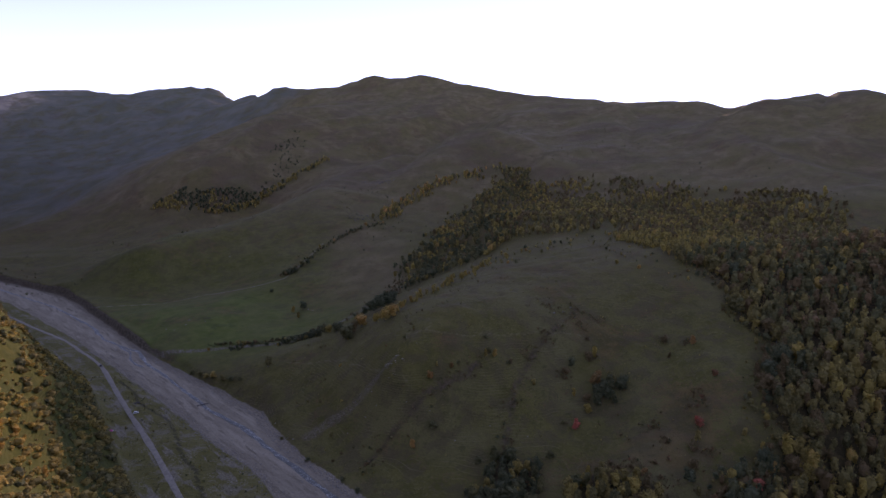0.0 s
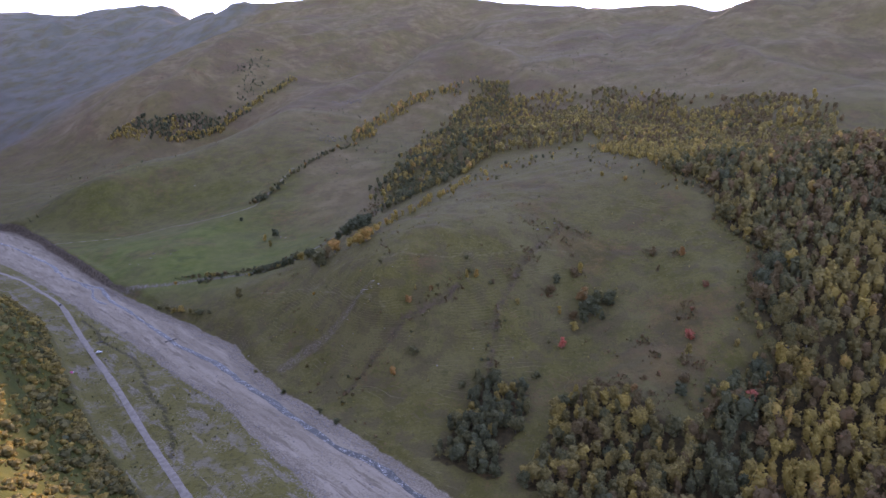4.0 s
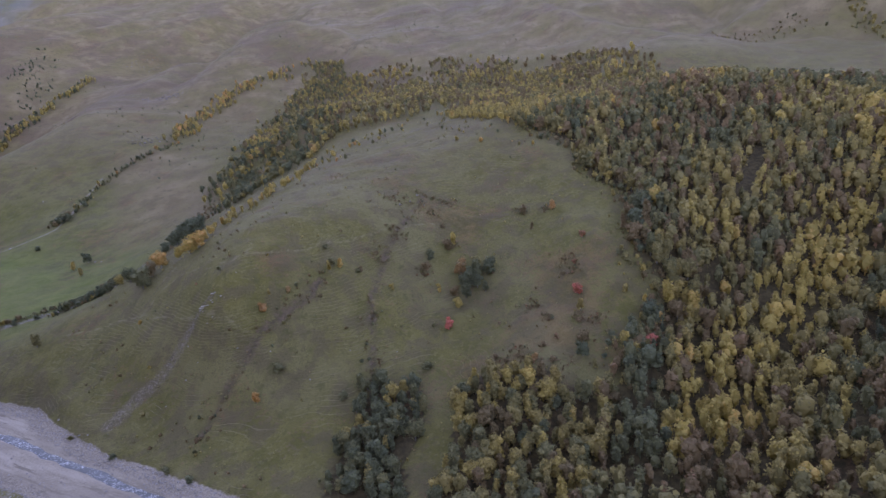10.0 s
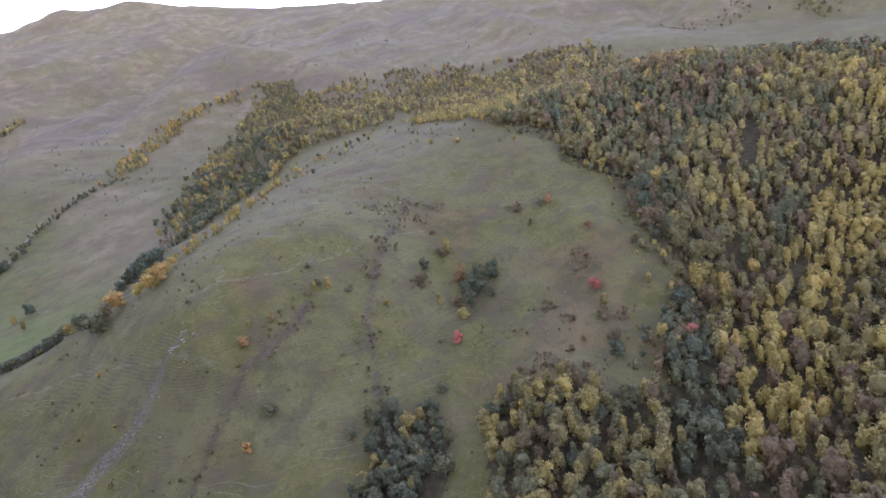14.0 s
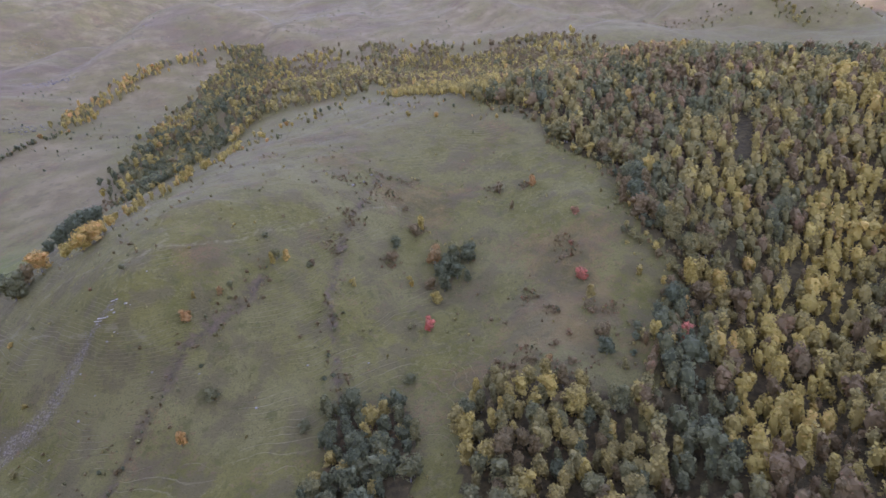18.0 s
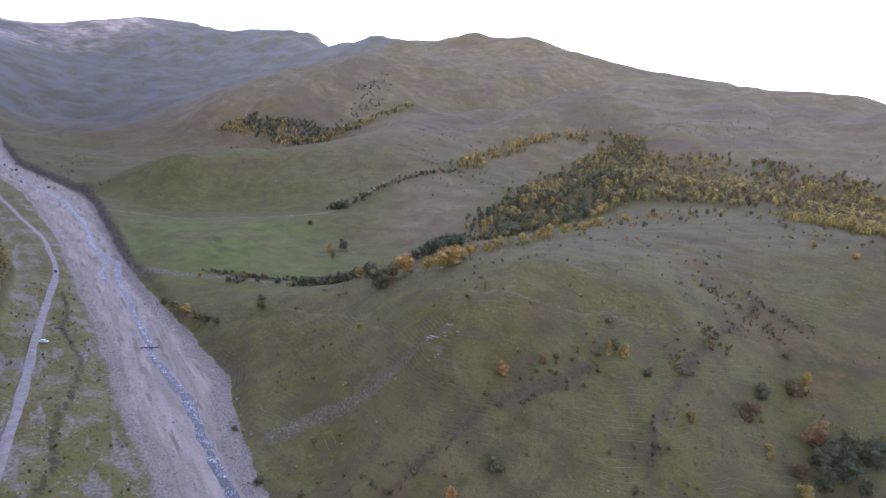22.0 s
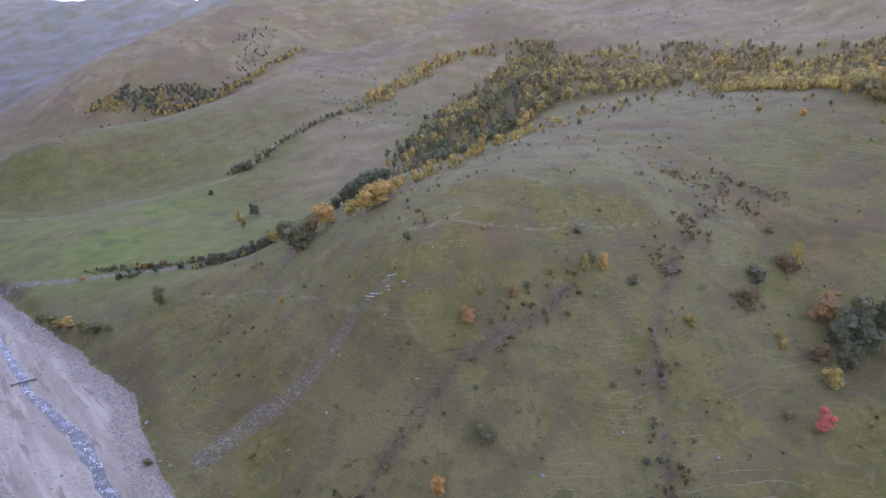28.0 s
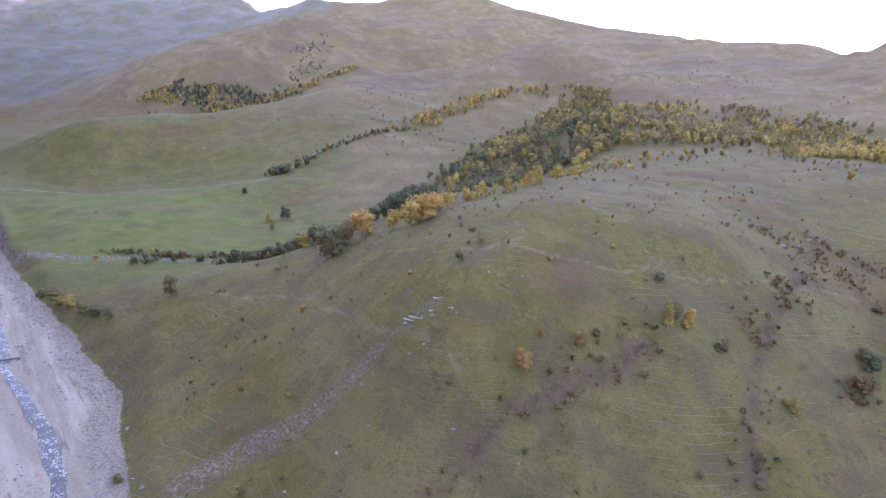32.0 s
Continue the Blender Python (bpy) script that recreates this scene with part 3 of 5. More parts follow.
pebble = g.mix(g.ramp(g.noise(1.0, 4, 0.6, turn=(2.356, (70.0, 10.0, 9.0))), 0.46, 0.58, 0, 0.55), pebble, (0.2, 0.168, 0.128))
flat = g.mix(g.math("MULTIPLY", channel, 0.7), flat, (0.035, 0.032, 0.02))
cobble = g.mix(g.ramp(g.noise(0.8, 3, 0.7), 0.38, 0.62), (0.1, 0.083, 0.064), (0.27, 0.228, 0.176))
wide = g.math("MULTIPLY", g.math("SUBTRACT", g.noise(26, 4, 0.6), 0.5), 26.0)
margin = g.math("MAXIMUM", g.ramp(g.math("ADD", g.math("ADD", g.attr("bank"), wob), wide), 10.0, 6.5), g.ramp(g.math("ADD", g.math("ADD", g.attr("gravel"), wob), wide), -8.0, -5.0))
pebble = g.mix(g.math("MULTIPLY", margin, 0.65), pebble, cobble)
floor = g.mix(g.ramp(g.math("ADD", g.attr("gravel"), wob), 1.0, -1.0), flat, pebble)
edge = g.math("ADD", g.attr("bank"), g.math("MULTIPLY", g.math("SUBTRACT", small, 0.5), 3.0))
inner = g.math("MULTIPLY", g.ramp(edge, -0.5, 0.6), g.ramp(g.math("ADD", g.attr("toe"), wob), 2.0, -2.0))
cover = g.mix(inner, cover, floor)
cut = g.math("MULTIPLY", g.math("MULTIPLY", g.attr("cutbank"), g.ramp(g.attr("steep"), 0.6, 0.95)), g.math("MULTIPLY", g.ramp(g.attr("bank"), -7.0, -4.0), g.ramp(g.attr("bank"), 3.0, 1.0)))
cover = g.mix(cut, cover, g.mix(g.ramp(small, 0.4, 0.6), (0.075, 0.058, 0.045), (0.15, 0.12, 0.092)))
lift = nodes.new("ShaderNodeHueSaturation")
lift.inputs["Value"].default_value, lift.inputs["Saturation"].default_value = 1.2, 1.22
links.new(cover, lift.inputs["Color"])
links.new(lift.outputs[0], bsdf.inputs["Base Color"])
bsdf.inputs["Roughness"].default_value = 0.95
bsdf.inputs["Specular IOR Level"].default_value = 0.15
rough_h = g.math("ADD", g.math("MULTIPLY", grain, 0.25), g.math("ADD", g.math("MULTIPLY", small, 0.6), g.math("MULTIPLY", lines, -0.25)))
links.new(g.bump(rough_h, 1.3, 1.0), bsdf.inputs["Normal"])
ground_mesh.materials.append(m)

# ---- water, road ----
def ribbon(name, centre, half, s0, s1, step, lift, material, label, category, cross=5):
    s = np.arange(s0, s1, step)
    c, h = centre(s), half(s)
    k = np.linspace(-1, 1, cross)
    SS, DD = np.repeat(s[:, None], cross, 1), c[:, None] + h[:, None] * k[None]
    x, y = unalong(SS, DD)
    z = ground_height(x, y).mean(1, keepdims=True) + lift - 0.12 * np.abs(k[None]) ** 4
    n = np.arange(len(s) * cross).reshape(len(s), cross)
    faces = np.stack([n[:-1, :-1], n[:-1, 1:], n[1:, 1:], n[1:, :-1]], -1).reshape(-1, 4)
    me = mesh_from(name, np.stack([x, y, np.broadcast_to(z, x.shape)], -1).reshape(-1, 3), faces)
    me.materials.append(material)
    return tagged(new(name, me), label, category, kind="structure")


m, nodes, links, bsdf = mat("river_water")
g = Graph(m.node_tree)
foam = g.math("MULTIPLY", g.ramp(g.noise(0.6, 4, 0.75), 0.515, 0.6), g.ramp(g.noise(4, 4, 0.65), 0.45, 0.57, 0.1, 1.0))
links.new(g.mix(foam, (0.085, 0.088, 0.074), (0.68, 0.66, 0.6)), bsdf.inputs["Base Color"])
links.new(g.math("MULTIPLY_ADD", foam, 0.4, 0.4), bsdf.inputs["Roughness"])
bsdf.inputs["Specular IOR Level"].default_value = 0.14
links.new(g.bump(g.noise(1.2, 3), 0.25, 0.7), bsdf.inputs["Normal"])
water_mat = m
ribbon("river", water_line, lambda s: 1.9 + 1.2 * fbm(s, 0 * s, 14, 3, 8), -300, 1250, 1.5, 0.25, water_mat, "shallow grey-blue mountain river with white riffles in a gravel bed", "river")
ribbon("river_arm", lambda s: water_line(s) + 7 + 4.5 * np.sin((s - 430) / 20) , lambda s: 1.3 + 0.5 * fbm(s, 0 * s, 15, 2, 9), 428, 520, 1.5, 0.2, water_mat, "narrow side arm of the river looping through gravel", "river")
m, nodes, links, bsdf = mat("gravel_road")
g = Graph(m.node_tree)
tracks = g.noise(3, 4, 0.6)
links.new(g.mix(g.ramp(tracks, 0.35, 0.65), (0.22, 0.186, 0.142), (0.3, 0.255, 0.198)), bsdf.inputs["Base Color"])
bsdf.inputs["Roughness"].default_value = 0.95
links.new(g.bump(g.noise(0.5, 3), 0.1, 0.8), bsdf.inputs["Normal"])
ribbon("road", road_line, lambda s: 2.1 + 0.45 * fbm(s, 0 * s, 12, 2, 3), -200, 900, 2.5, 0.3, m, "pale grey gravel valley road with worn edges", "road")


# ---- foliage ----
m, nodes, links, bsdf = mat("autumn_foliage")
g = Graph(m.node_tree)
ramp = nodes.new("ShaderNodeValToRGB")
stops = ((0.0, (0.062, 0.078, 0.04)), (0.15, (0.09, 0.102, 0.048)), (0.3, (0.14, 0.126, 0.046)), (0.45, (0.25, 0.178, 0.042)), (0.6, (0.35, 0.24, 0.038)), (0.72, (0.45, 0.19, 0.035)), (0.8, (0.16, 0.113, 0.042)), (0.91, (0.19, 0.11, 0.042)), (1.0, (0.5, 0.1, 0.045)))
for n, (at_, colour) in enumerate(stops):
    e = ramp.color_ramp.elements[n] if n < 2 else ramp.color_ramp.elements.new(at_)
    e.position, e.color = at_, (*colour, 1)
geo = nodes.new("ShaderNodeNewGeometry")
info = nodes.new("ShaderNodeObjectInfo")
tint = g.math("ADD", g.attr("tint"), g.math("MULTIPLY", g.math("SUBTRACT", info.outputs["Random"], 0.5), 0.05))
tint = g.math("ADD", tint, g.math("MULTIPLY", g.math("SUBTRACT", geo.outputs["Random Per Island"], 0.5), 0.07), clamp=True)
links.new(tint, ramp.inputs[0])
hsv = nodes.new("ShaderNodeHueSaturation")
links.new(ramp.outputs[0], hsv.inputs["Color"])
hsv.inputs["Saturation"].default_value = 0.9
links.new(g.math("MULTIPLY_ADD", geo.outputs["Random Per Island"], 0.55, 0.95), hsv.inputs["Value"])
links.new(hsv.outputs[0], bsdf.inputs["Base Color"])
bsdf.inputs["Roughness"].default_value = 0.75
bsdf.inputs["Specular IOR Level"].default_value = 0.2
leaf_light = nodes.new("ShaderNodeBsdfTranslucent")
links.new(hsv.outputs[0], leaf_light.inputs["Color"])
blend = nodes.new("ShaderNodeMixShader")
blend.inputs[0].default_value = 0.4
links.new(bsdf.outputs[0], blend.inputs[1])
links.new(leaf_light.outputs[0], blend.inputs[2])
links.new(blend.outputs[0], nodes["Material Output"].inputs["Surface"])
leaf_mat = m
m, nodes, links, bsdf = mat("bark")
g = Graph(m.node_tree)
links.new(g.mix(g.ramp(g.noise(0.4, 4, 0.6, stretch=(1, 1, 0.25)), 0.35, 0.65), (0.09, 0.075, 0.06), (0.22, 0.2, 0.175)), bsdf.inputs["Base Color"])
bsdf.inputs["Roughness"].default_value = 0.9
bark_mat = m


def ball(rng, wobble=0.12):
    """A rough ball of 24 quads, of radius one."""
    u = np.array([-1.0, 0.0, 1.0])
    verts, faces, seen = [], [], {}
    for axis in range(3):
        for side in (-1, 1):
            ids = np.empty((3, 3), int)
            for i in range(3):
                for j in range(3):
                    p = [0.0, 0.0, 0.0]
                    p[axis], p[(axis + 1) % 3], p[(axis + 2) % 3] = side, u[i] * side, u[j]
                    key = tuple(p)
                    if key not in seen:
                        seen[key] = len(verts)
                        v = np.array(p)
                        verts.append(v / np.linalg.norm(v) * (1 + wobble * rng.uniform(-1, 1)))
                    ids[i, j] = seen[key]
            for i in range(2):
                for j in range(2):
                    faces.append((ids[i, j], ids[i + 1, j], ids[i + 1, j + 1], ids[i, j + 1]))
    return np.array(verts), np.array(faces)


def knob(rng, wobble=0.14):
    """A rough ball of 20 triangles, of radius one, for the heart of a crown."""
    g_ = 1.618
    v = np.array([(-1, g_, 0), (1, g_, 0), (-1, -g_, 0), (1, -g_, 0), (0, -1, g_), (0, 1, g_), (0, -1, -g_), (0, 1, -g_), (g_, 0, -1), (g_, 0, 1), (-g_, 0, -1), (-g_, 0, 1)]) / 1.902
    gap = np.linalg.norm(v[:, None] - v[None], axis=2)
    near = (gap > 0.1) & (gap < 1.2)
    f = [(a, b, c) for a in range(12) for b in range(a + 1, 12) for c in range(b + 1, 12) if near[a, b] and near[b, c] and near[a, c]]
    f = [(a, b, c) if np.dot(np.cross(v[b] - v[a], v[c] - v[a]), v[a]) > 0 else (a, c, b) for a, b, c in f]
    return v * (1 + wobble * rng.uniform(-1, 1, (12, 1))), np.array(f)


def crown(seed, leaves, leaf, slim=1.0, lobes=6, core=0.86, low=0.2):
    """A crown of leaf clumps over uneven lobes, for a tree one high."""
    rng = np.random.default_rng(seed)
    mid_z, r_z = 0.5 * (1 + low), 0.46 * (1 - low)
    spots = [(0, 0, mid_z, 0.25 * slim, r_z)]
    for n in range(lobes):
        a, q = rng.uniform(0, 6.283), rng.uniform(0.1, 0.24) * slim
        spots.append((q * math.cos(a), q * math.sin(a), rng.uniform(low + 0.15, 0.86), rng.uniform(0.13, 0.21) * slim, rng.uniform(0.1, 0.2)))
    verts, faces, count = [], [], 0
    for n, (x, y, z, r, h) in enumerate(spots):
        v, f = knob(rng)
        verts.append(v * (r * core, r * core, h * core) + (x, y, z))
        faces.append(f + count)
        count += len(v)
    weight = np.array([r * h for *_, r, h in spots])
    pick = rng.choice(len(spots), leaves, p=weight / weight.sum())
    out = rng.normal(size=(leaves, 3))
    out[:, 2] += 0.25
    out /= np.linalg.norm(out, axis=1)[:, None]
    sp = np.array(spots)[pick]
    at_ = sp[:, :3] + out * np.stack([sp[:, 3], sp[:, 3], sp[:, 4]], 1) * rng.uniform(0.72, 1.14, (leaves, 1))
    facing = out + rng.normal(size=(leaves, 3)) * 0.55
    facing /= np.linalg.norm(facing, axis=1)[:, None]
    side = np.cross(facing, rng.normal(size=(leaves, 3)))
    side /= np.linalg.norm(side, axis=1)[:, None]
    up = np.cross(facing, side)
    size = leaf * rng.uniform(0.6, 1.3, (leaves, 1))
    corners = []
    for a, b in ((-1, -0.6), (0.7, -1), (1, 0.7), (-0.6, 1)):
        corners.append(at_ + size * (side * a * rng.uniform(0.7, 1.15, (leaves, 1)) + up * b * rng.uniform(0.7, 1.15, (leaves, 1))) - facing * size * 0.25 * abs(a))
    verts.append(np.stack(corners, 1).reshape(-1, 3))
    q = np.arange(leaves * 4).reshape(-1, 4) + count
    faces += [q[:, :3], q[:, (0, 2, 3)]]
    return np.concatenate(verts), np.concatenate(faces)


def trunk(seed, sides=6, limbs=4, slim=1.0):
    """A tapered trunk with limbs, for a tree one high."""
    rng = np.random.default_rng(seed + 99)
    verts, faces = [], []

    def tube(points, radii, k):
        base = sum(len(v) for v in verts)
        ring = np.arange(k) * 2 * math.pi / k
        rows = [np.stack([p[0] + r * np.cos(ring), p[1] + r * np.sin(ring), np.full(k, p[2])], 1) for p, r in zip(points, radii)]
        verts.append(np.concatenate(rows))
        for i in range(len(points) - 1):
            for j in range(k):
                a, b = base + i * k + j, base + i * k + (j + 1) % k
                faces.append((a, b, b + k, a + k))
    lean = rng.uniform(-0.03, 0.03, 2)
    tube([(0, 0, -0.06), (lean[0] * 0.3, lean[1] * 0.3, 0.2), (lean[0], lean[1], 0.5), (lean[0] * 1.4, lean[1] * 1.4, 0.85)], (0.026, 0.02, 0.013, 0.004), sides)
    for n in range(limbs):
        a, z = rng.uniform(0, 6.283), rng.uniform(0.22, 0.5)
        r = rng.uniform(0.14, 0.22) * slim
        tube([(lean[0] * z, lean[1] * z, z), (r * 0.5 * math.cos(a), r * 0.5 * math.sin(a), z + 0.1), (r * math.cos(a), r * math.sin(a), z + 0.24)], (0.01, 0.007, 0.003), 4)
    return np.concatenate(verts), np.array(faces)


SHAPES = {"round": dict(slim=1.2, lobes=10, low=0.03), "oval": dict(slim=0.88, lobes=9, low=0.05), "slim": dict(slim=0.64, lobes=7, low=0.08), "bush": dict(slim=1.7, lobes=8, low=0.02)}
tree_parts = {}


def tree_meshes(shape, variant, tint):
    key = (shape, variant, round(tint, 2))
    if key not in tree_parts:
        base = ("trunk", shape, variant)
        if base not in tree_parts:
            v, f = trunk(variant * 7 + len(shape), slim=SHAPES[shape]["slim"])
            tree_parts[base] = mesh_from("trunk", v, f)
            tree_parts[base].materials.append(bark_mat)
        v, f = crown(variant * 13 + len(shape) * 5, 560, 0.036, core=0.78, **SHAPES[shape])
        me = mesh_from("crown", v, f)
        me.polygons.foreach_set("use_smooth", np.zeros(len(f), bool))
        paint(me, "tint", np.full(len(v), tint))
        me.materials.append(leaf_mat)
        tree_parts[key] = (tree_parts[base], me)
    return tree_parts[key]


COLOURS = ((0.08, "dark green"), (0.22, "grey-green"), (0.37, "olive green"), (0.52, "yellow-green"), (0.66, "golden yellow"), (0.78, "orange"), (0.92, "russet brown"), (1.1, "red"))


def colour_name(tint):
    return next(name for top, name in COLOURS if tint <= top)


tree_count = [0]


def tree(x, y, height, tint, shape="oval", where="on the grassy slope", group="trees on the slope", sink=0.0):
    n = tree_count[0]
    tree_count[0] += 1
    rng = np.random.default_rng(500 + n)
    tint = round(tint / 0.06) * 0.06
    low, top = tree_meshes(shape, n % 4, tint)
    bush = shape == "bush"
    z = float(ground_height(np.array([x]), np.array([y]))[0])
    base = tagged(new("bush" if bush else "tree"), f"{colour_name(tint)} autumn {'bush' if bush else 'broadleaf tree'} {where}", "bush" if bush else "tree", group)
    w = height * rng.uniform(0.92, 1.1)
    base.matrix_basis = Matrix.LocRotScale((x, y, z - sink), Euler((0, 0, rng.uniform(0, 6.28))), (w, w, height))
    for name, me in (("trunk", low), ("crown", top)):
        part = new(name, me)
        part.parent = base
    return base


def scatter(polygon, gap, seed, keep=1.0, ragged=5.0):
    """Jittered places in a plan outline."""
    p = np.array(polygon, float)
    rng = np.random.default_rng(seed)
    gx, gy = np.meshgrid(np.arange(p[:, 0].min(), p[:, 0].max(), gap), np.arange(p[:, 1].min(), p[:, 1].max(), gap))
    gx, gy = gx.ravel() + rng.uniform(-0.48, 0.48, gx.size) * gap, gy.ravel() + rng.uniform(-0.48, 0.48, gy.size) * gap
    wob_x, wob_y = ragged * fbm(gx, gy, 12 + 2 * ragged, 3, seed), ragged * fbm(gx, gy, 12 + 2 * ragged, 3, seed + 50)
    ok = inside(gx + wob_x, gy + wob_y, polygon) & (rng.uniform(0, 1, gx.size) < keep)
    order = rng.permutation(int(ok.sum()))
    return gx[ok][order], gy[ok][order], rng


def strewn(line, count, wide, seed):
    """Places strewn along a plan line."""
    rng, run = np.random.default_rng(seed), np.array(line, float)
    u = rng.uniform(0, 1, count) * (len(run) - 1)
    k = np.arange(len(run))
    return np.interp(u, k, run[:, 0]) + rng.normal(0, wide, count), np.interp(u, k, run[:, 1]) + rng.normal(0, wide, count), u, rng


def wood(name, label, places, heights, tints, seed, leaves=80, leaf=0.085, category="woodland", shapes=("oval", "round", "oval", "slim"), stems=True, lobes=3, spread=1.0):
    """Many trees as one mesh."""
    kinds = []
    for n in range(8):
        shape = shapes[n % len(shapes)]
        v, f = crown(seed * 31 + n, leaves, leaf, **{**SHAPES[shape], "lobes": lobes})
        if stems:
            a = 0.02 * np.array([(-1, -1), (1, -1), (1, 1), (-1, 1)])
            tv = np.concatenate([np.c_[a, np.full(4, -0.08)], np.c_[a * 0.4, np.full(4, 0.6)]])
            tf = np.array([(i, (i + 1) % 4, 4 + i) for i in range(4)] + [((i + 1) % 4, 4 + (i + 1) % 4, 4 + i) for i in range(4)])
            v, f = np.concatenate([v, tv]), np.concatenate([f, tf + len(v)])
        kinds.append((v, f))
    x, y = places
    z = ground_height(x, y)
    rng = np.random.default_rng(seed)
    verts, faces, colour, count = [], [], [], 0
    turn, kind, wide = rng.uniform(0, 6.283, x.size), rng.integers(0, 8, x.size), spread * rng.uniform(0.85, 1.15, x.size)
    for n in range(x.size):
        v, f = kinds[kind[n]]
        c, s = math.cos(turn[n]) * heights[n] * wide[n], math.sin(turn[n]) * heights[n] * wide[n]
        verts.append(np.stack([x[n] + c * v[:, 0] - s * v[:, 1], y[n] + s * v[:, 0] + c * v[:, 1], z[n] + heights[n] * v[:, 2]], 1))
        faces.append(f + count)
        colour.append(np.full(len(v), tints[n]))
        count += len(v)
    me = mesh_from(name, np.concatenate(verts), np.concatenate(faces))
    me.polygons.foreach_set("use_smooth", np.zeros(len(me.polygons), bool))
    paint(me, "tint", np.concatenate(colour))
    me.materials.append(leaf_mat)
    return tagged(new(name, me), label, category, kind="stuff")


def mixed_tints(x, y, rng, seed, centre=0.42, spread=0.22):
    t = centre + spread * fbm(x, y, 60, 3, seed) * 1.6 + rng.normal(0, 0.06, x.size)
    extra = rng.uniform(0, 1, x.size)
    t = np.where(extra < 0.05, rng.uniform(0.55, 0.64, x.size), t)
    t = np.where((extra > 0.05) & (extra < 0.2), rng.uniform(0.8, 0.87, x.size), t)
    return np.clip(t, 0.02, 0.87)


def forest_tints(x, y, rng):
    """Bands of gold, olive and brown that run down the slope."""
    across, down = 0.77 * x - 0.64 * y, 0.64 * x + 0.77 * y
    band = value_noise(across / 24, down / 75, 301) + 0.6 * value_noise(across / 11, down / 24, 302)
    t = 0.33 + 0.13 * band + rng.normal(0, 0.05, x.size)
    gold = smooth(26, 8, line_distance(x, y, [(520, 410), (401, 340), (330, 307), (240, 284), (167, 246)])[0])
    rim = smooth(16, 4, line_distance(x, y, [(284, 555), (262, 470), (232, 372), (222, 322), (206, 299), (185, 278)])[0])
    t = t + 0.16 * gold + 0.07 * rim
    brown = rng.uniform(0, 1, x.size) < 0.14 + 0.36 * smooth(0.0, 0.7, value_noise(across / 40 + 5, down / 55, 303)) * (1 - gold)
    t = np.where(brown, rng.uniform(0.83, 0.87, x.size), t)
    bright = rng.uniform(0, 1, x.size) < 0.05 + 0.14 * gold
    t = np.where(brown, t, np.minimum(t, 0.57))
    return np.clip(np.where(bright, rng.uniform(0.52, 0.6, x.size), t), 0.06, 0.88)


fx, fy, rng = scatter(FOREST_EDGE, 6.2, 21, 1.0, 13)
ft = forest_tints(fx, fy, rng)
clearing = line_distance(fx, fy, [(388, 417), (351, 389), (330, 374)])[0] < 5.5
ft, fx, fy = ft[~clearing], fx[~clearing], fy[~clearing]
dark_column = smooth(16, 4, line_distance(fx, fy, [(196, 312), (170, 286), (150, 262), (130, 240)])[0])
ft = np.where(rng.uniform(0, 1, fx.size) < dark_column, rng.uniform(0.14, 0.28, fx.size), ft)
behind = smooth(575, 640, fy) * smooth(420, 330, fx)
fh = (7 + 10 * rng.uniform(0, 1, fx.size) ** 1.3) * (1 - 0.35 * behind)
ft = np.where(rng.uniform(0, 1, fx.size) < behind, np.clip(rng.normal(0.48, 0.08, fx.size), 0.3, 0.62), ft)
edge_d = line_distance(fx, fy, FOREST_EDGE[:12])[0]
near_edge = np.argsort(edge_d + 0.12 * np.hypot(fx - 150, fy - 270))[:88]
single = np.zeros(fx.size, bool)
single[near_edge] = True
close = ~single & (np.hypot(fx - 60, fy - 150) < 290)
rest = ~single & ~close
wood("forest", "dense mixed autumn broadleaf forest in olive, gold and russet on a steep slope", (fx[close], fy[close]), fh[close], ft[close], 3, 120, 0.045, lobes=3, spread=0.9)
wood("upper_forest", "dense olive, gold and russet forest high on the slope", (fx[rest], fy[rest]), fh[rest], ft[rest], 25, 44, 0.072, lobes=1, spread=0.98)
for n in near_edge:
    tree(float(fx[n]), float(fy[n]), float(fh[n]), float(ft[n]), ("oval", "round", "slim")[n % 3], "at the forest edge", "trees at the forest edge")
ex, ey, u, rng = strewn(FOREST_EDGE[4:15], 400, 7.5, 49)
wood("edge_scrub", "young trees and brush along the ragged forest edge", (ex, ey), 1.2 + 6.5 * rng.uniform(0, 1, u.size) ** 1.8, np.where(rng.uniform(0, 1, u.size) < 0.3, rng.uniform(0.82, 0.88, u.size), np.clip(rng.normal(0.36, 0.12, u.size), 0.1, 0.62)), 22, 80, 0.065, "brush", ("round", "oval", "bush", "oval"), True, 3, 1.05)
cx, cy, rng = scatter(GOLD_COPSE, 5.6, 22, 0.97, 10)
ct = np.where(rng.uniform(0, 1, cx.size) < 0.16, 0.82, np.clip(0.4 + rng.normal(0, 0.11, cx.size), 0.14, 0.6))
rest_x, rest_y, rest_t = [cx[75:]], [cy[75:]], [ct[75:]]
for n in range(min(75, cx.size)):
    tree(float(cx[n]), float(cy[n]), float(rng.uniform(7.5, 13)), float(ct[n]), ("round", "oval", "slim")[n % 3], "in a copse below the meadow", "trees of the copses")
cx, cy, rng = scatter(DARK_COPSE, 5.4, 23, 0.95, 11)
ct = rng.choice((0.16, 0.2, 0.24, 0.3, 0.5), cx.size, p=(0.3, 0.3, 0.2, 0.13, 0.07))
rest_x.append(cx[58:])
rest_y.append(cy[58:])
rest_t.append(ct[58:])
for n in range(min(58, cx.size)):
    tree(float(cx[n]), float(cy[n]), float(rng.uniform(6.5, 12)), float(ct[n]), ("round", "oval")[n % 2], "in a dark copse near the river", "trees of the copses")
